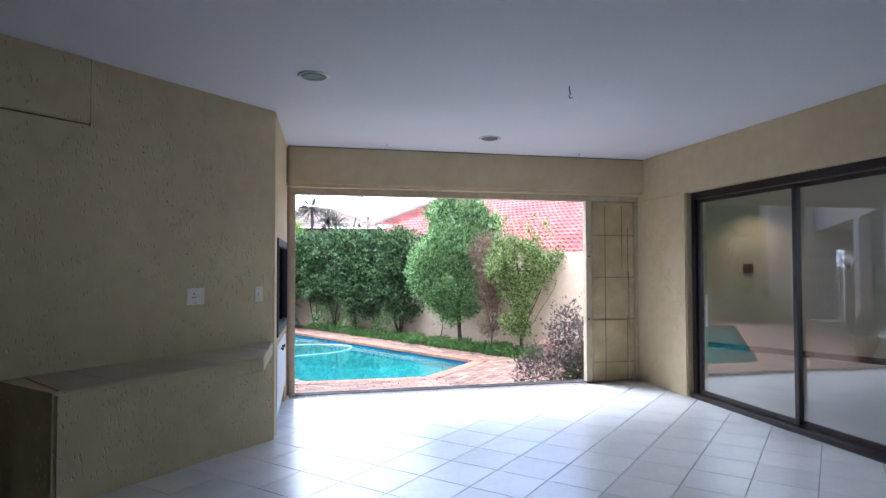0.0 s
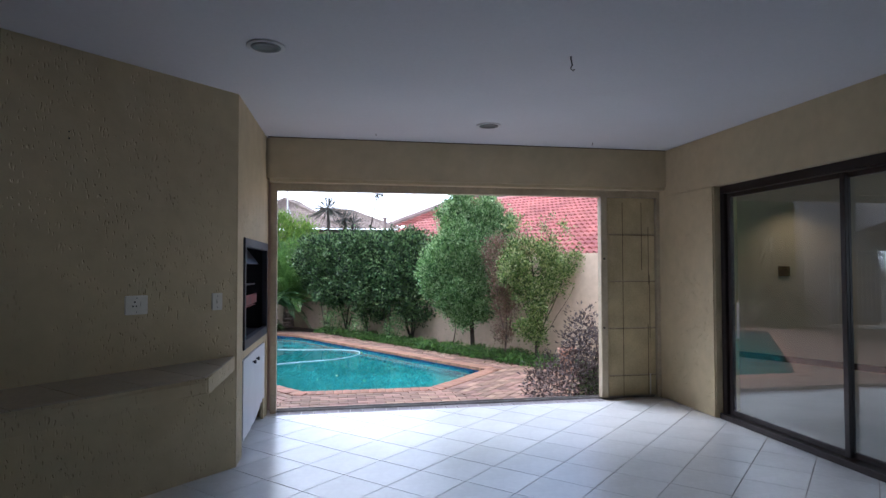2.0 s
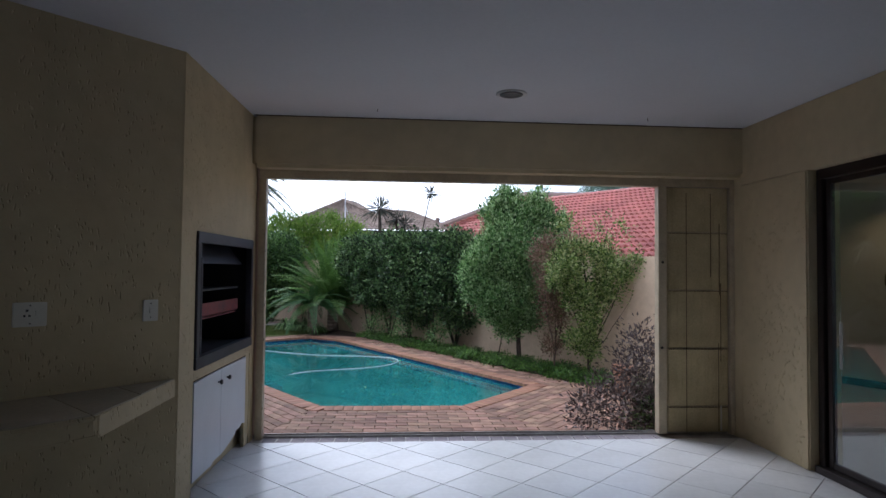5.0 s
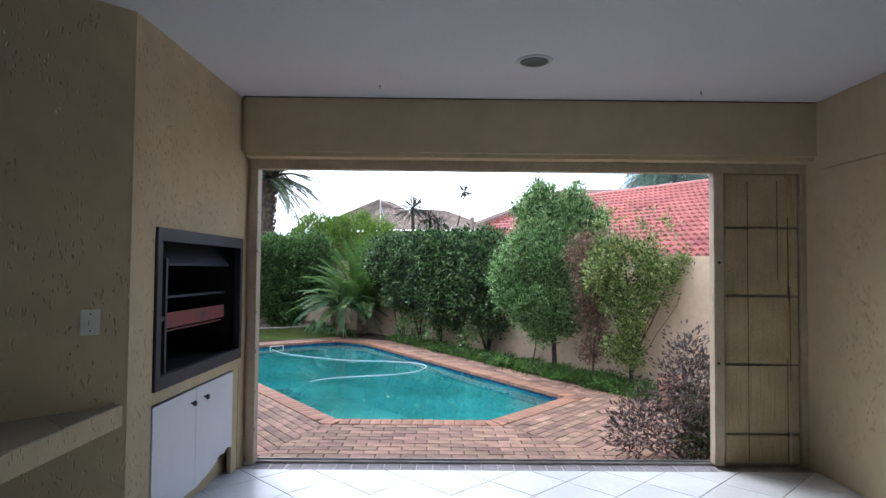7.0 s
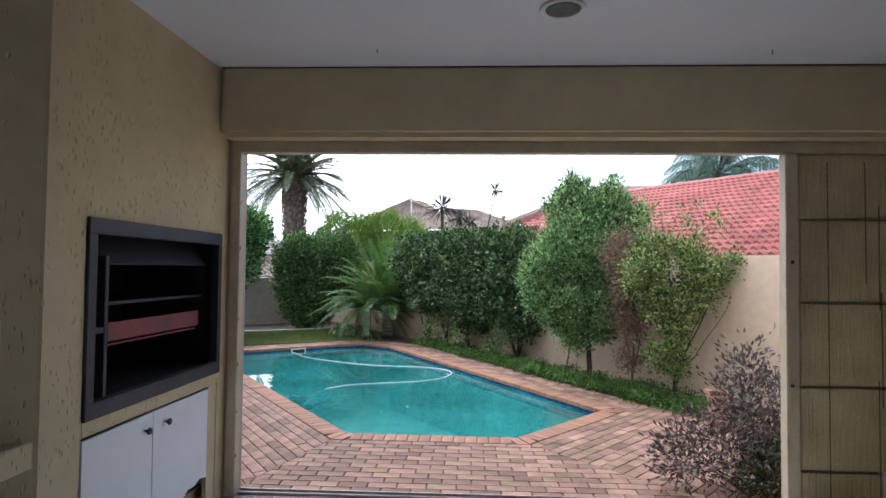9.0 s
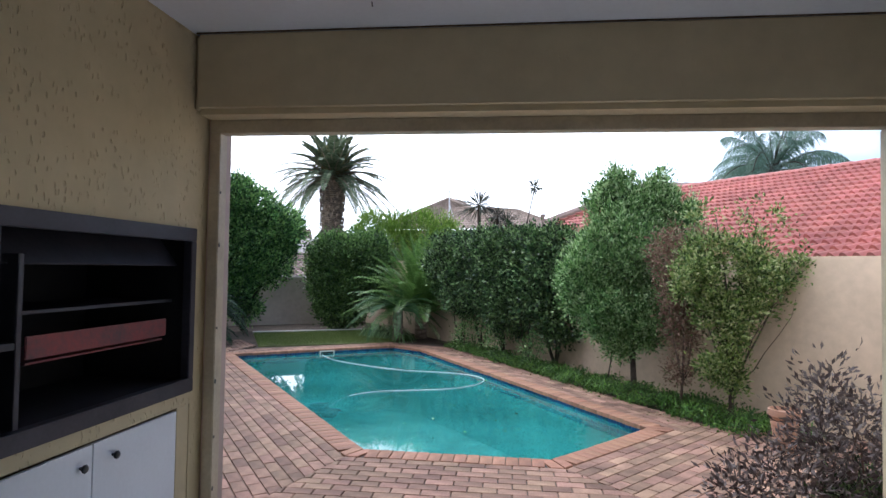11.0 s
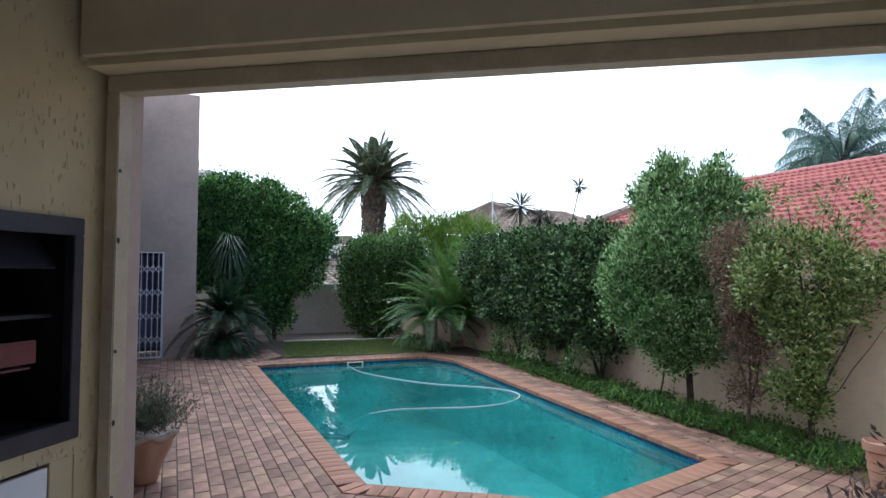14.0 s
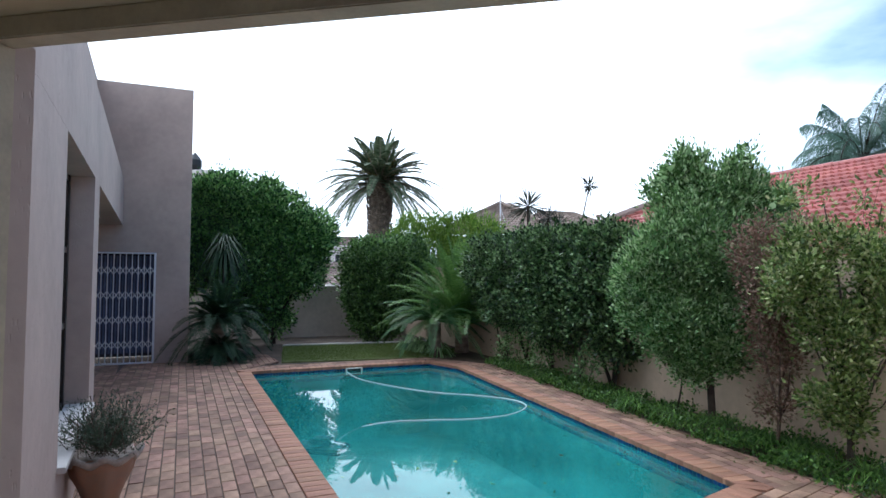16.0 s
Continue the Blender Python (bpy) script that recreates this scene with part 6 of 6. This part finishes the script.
keep = [bool(clip([(x - 0.01, y - 0.01), (x + 0.01, y - 0.01), (x, y + 0.01)], ccw([tuple(q) for q in POOL]))) for x, y, _ in fl]
fl = fl[np.array(keep)]
part("floating_leaves", quads_mesh("floating_leaves", leaf_quads(fl, dl.normal(size=fl.shape) * [1, 1, 0.02], 0.05, 0.02, dl, 0.02)), M_BUSH, None, "small dark leaves floating on the pool", "stuff")

# ---- pots ----
pot = thing("terracotta_pot", (4.24, 3.36, GROUND), "tall ribbed terracotta pot with a pale bloom at the bed's end", "plant pot")
pr = [(0.085, 0.006), (0.10, 0.03), (0.105, 0.10), (0.112, 0.11), (0.112, 0.17), (0.120, 0.18), (0.120, 0.24), (0.128, 0.25), (0.128, 0.32), (0.150, 0.335), (0.152, 0.40), (0.135, 0.402), (0.128, 0.36), (0.01, 0.355)]
o = part("body", lathe(pr, 32), M_TERRA, pot)
o.location = (4.24, 3.36, GROUND)
planter = thing("stone_planter", (-1.62, 2.36, GROUND), "scalloped terracotta planter with a weathered rim below the window", "planter")
wave = lambda a, n: (1 + (0.075 * math.cos(8 * a) if n > 3 else 0), 0.024 * math.cos(8 * a) if n > 4 else 0)
pr = [(0.10, 0.006), (0.11, 0.03), (0.122, 0.09), (0.155, 0.18), (0.19, 0.27), (0.214, 0.33), (0.232, 0.37)]
o = part("bowl", lathe(pr, 64, wave), M_TERRA, planter, smooth=True)
o.location = (-1.62, 2.36, GROUND)
pr = [(0.234, 0.372), (0.248, 0.376), (0.256, 0.39), (0.259, 0.405), (0.256, 0.42), (0.247, 0.425), (0.218, 0.41), (0.20, 0.38), (0.01, 0.38)]
wave2 = lambda a, n: (1 + 0.075 * math.cos(8 * a), 0.024 * math.cos(8 * a) if n < 7 else 0)
o = part("rim", lathe(pr, 64, wave2), M_STONEPOT, planter, "grey weathered scalloped rim", smooth=True)
o.location = (-1.62, 2.36, GROUND)
lav = thing("lavender", (-1.62, 2.36, 0.04), "grey-green bushy lavender growing in the planter", "lavender")
lrng = np.random.default_rng(9)
n = 520
start = np.c_[-1.60 + lrng.normal(size=n) * 0.10, 2.36 + lrng.normal(size=n) * 0.08, np.full(n, 0.045)]
way = unit(np.c_[lrng.normal(size=(n, 2)) * 0.62, np.ones(n)])
ln = lrng.uniform(0.22, 0.46, (n, 1))
quads = []
for k in range(9):
    at = start + way * ln * (0.25 + 0.75 * k / 8)
    w = way * 0.6 + lrng.normal(size=way.shape) * 0.5
    quads.append(leaf_quads(at, w, 0.04, 0.007, lrng))
part("foliage", quads_mesh("foliage", np.concatenate(quads)), M_LAVENDER, lav, kind="stuff")
st = bmesh.new()
for k in range(0, n, 6):
    tube([tuple(start[k]), tuple(start[k] + way[k] * ln[k])], 0.0025, 3, st, caps=False)
part("stem", st, M_TWIG, lav, kind="stuff")

b = (3.62, 1.28, GROUND - 0.03)
blobs = [(3.45, 1.3, -0.02, 0.42, 0.4, 0.28), (3.7, 1.3, 0.25, 0.36, 0.38, 0.3), (3.2, 1.3, -0.12, 0.32, 0.3, 0.18), (3.85, 1.35, 0.35, 0.3, 0.3, 0.3), (3.65, 1.3, 0.6, 0.12, 0.12, 0.2), (3.95, 1.4, -0.05, 0.3, 0.3, 0.3)]
tops = [((3.62, 1.3, 0.78), 0.012), ((3.1, 1.3, 0.0), 0.010), ((3.9, 1.35, 0.6), 0.012), ((3.4, 1.2, 0.25), 0.012), ((3.0, 1.28, -0.15), 0.008), ((3.35, 1.4, 0.1), 0.01), ((4.1, 1.4, 0.3), 0.01), ((3.75, 1.2, 0.5), 0.01)]
shrub("purple_shrub", b, "dusky purple-brown shrub with narrow leaves by the opening", "shrub", blobs, 560, 9, 0.06, 0.062, 0.019, M_PURPLE, 240, tops, M_TWIG, shell=0.2, bend=0.18)
b = (3.8, 1.12, GROUND - 0.03)
shrub("green_bush", b, "low green bush beside the purple shrub", "bush", [(3.80, 1.12, -0.14, 0.30, 0.22, 0.24)], 240, 9, 0.045, 0.045, 0.016, M_HEDGE, 241, [((3.8, 1.12, 0.05), 0.01)], shell=0.3)
grate = thing("floor_drain", (-1.72, 2.05, GROUND), "small dark drain grate in the paving", "drain")
for k in range(6):
    part("slat", box(-1.62 + k * 0.025, 1.92, GROUND + 0.003, -1.608 + k * 0.025, 2.06, GROUND + 0.009), M_BLACK, grate)

# ---- pieces of the floor, the paving and the pool's edge ----
BRICK_MESHES = {}


def brick_mesh(name, length, width, depth, chamfer, mat):
    if name not in BRICK_MESHES:
        bm = bmesh.new()
        rings = []
        for inset, z in ((0, -depth), (0, -chamfer), (chamfer, 0)):
            x, y = length / 2 - inset, width / 2 - inset
            rings.append([bm.verts.new(p) for p in ((-x, -y, z), (x, -y, z), (x, y, z), (-x, y, z))])
        bm.faces.new(rings[-1])
        for r, s in zip(rings, rings[1:]):
            for k in range(4):
                bm.faces.new((r[k], r[(k + 1) % 4], s[(k + 1) % 4], s[k]))
        BRICK_MESHES[name] = mesh_of(name, bm)
        BRICK_MESHES[name].materials.append(mat)
    return BRICK_MESHES[name]


def joined(name, polys, depth, chamfer, mat, parent, label):
    verts, faces = [], []
    for poly, z, _ in polys:
        c = Vector((sum(p[0] for p in poly) / len(poly), sum(p[1] for p in poly) / len(poly)))
        m, base = len(poly), len(verts)
        verts += [(p[0], p[1], z - depth) for p in poly]
        verts += [(p[0], p[1], z - chamfer) for p in poly]
        for p in poly:
            v = Vector(p[:2]) - c
            q = c + v * max(0.0, 1 - chamfer * 1.3 / max(v.length, 1e-4))
            verts.append((q.x, q.y, z))
        faces.append(tuple(base + 2 * m + k for k in range(m)))
        for r in (0, 1):
            faces += [(base + r * m + k, base + r * m + (k + 1) % m, base + (r + 1) * m + (k + 1) % m, base + (r + 1) * m + k) for k in range(m)]
    me = bpy.data.meshes.new(name)
    me.from_pydata(verts, [], faces)
    me.update()
    return part(name, me, mat, parent, label, "stuff")


def build_pieces(tag, name, near, limit, depth, chamfer, mat, parent, label, size=None):
    near = Vector(near)
    pieces = sorted(PIECES[tag], key=lambda q: (Vector((sum(p[0] for p in q[0]) / len(q[0]), sum(p[1] for p in q[0]) / len(q[0]))) - near).length)
    whole = [q for q in pieces if q[2]][:limit]
    chosen = {id(q) for q in whole}
    rest = [q for q in pieces if id(q) not in chosen]
    me = brick_mesh(name, *size, depth, chamfer, mat) if size else None
    for poly, z, (centre, turn) in whole:
        ob = new(name, me)
        ob.matrix_basis = Matrix.Translation((centre.x, centre.y, z)) @ Matrix.Rotation(turn, 4, "Z")
        ob.parent = parent
        ob.matrix_parent_inverse = parent.matrix_basis.inverted()
    if rest:
        joined(name + "_field", rest, depth, chamfer, mat, parent, label)


build_pieces("tile", "tile", (1.5, -3), 300, 0.005, 0.0012, M_TILE, floor, "cut edge tiles", (TILE - 0.0045, TILE - 0.0045))
build_pieces("sill", "sill_brick", (1.5, 0), 60, 0.03, 0.003, M_SILLBRICK, floor, "grey bricks of the threshold", (0.103, 0.128))
build_pieces("paving", "brick", (-0.5, 2.0), 300, 0.05, 0.004, M_BRICK, bed, "reddish brown brick paving", (BL - BJ, BW - BJ))
build_pieces("coping", "coping_brick", (0, 2.6), 300, 0.05, 0.005, M_COPING, pool, "orange-brown brick edge of the pool", (0.227, 0.112))
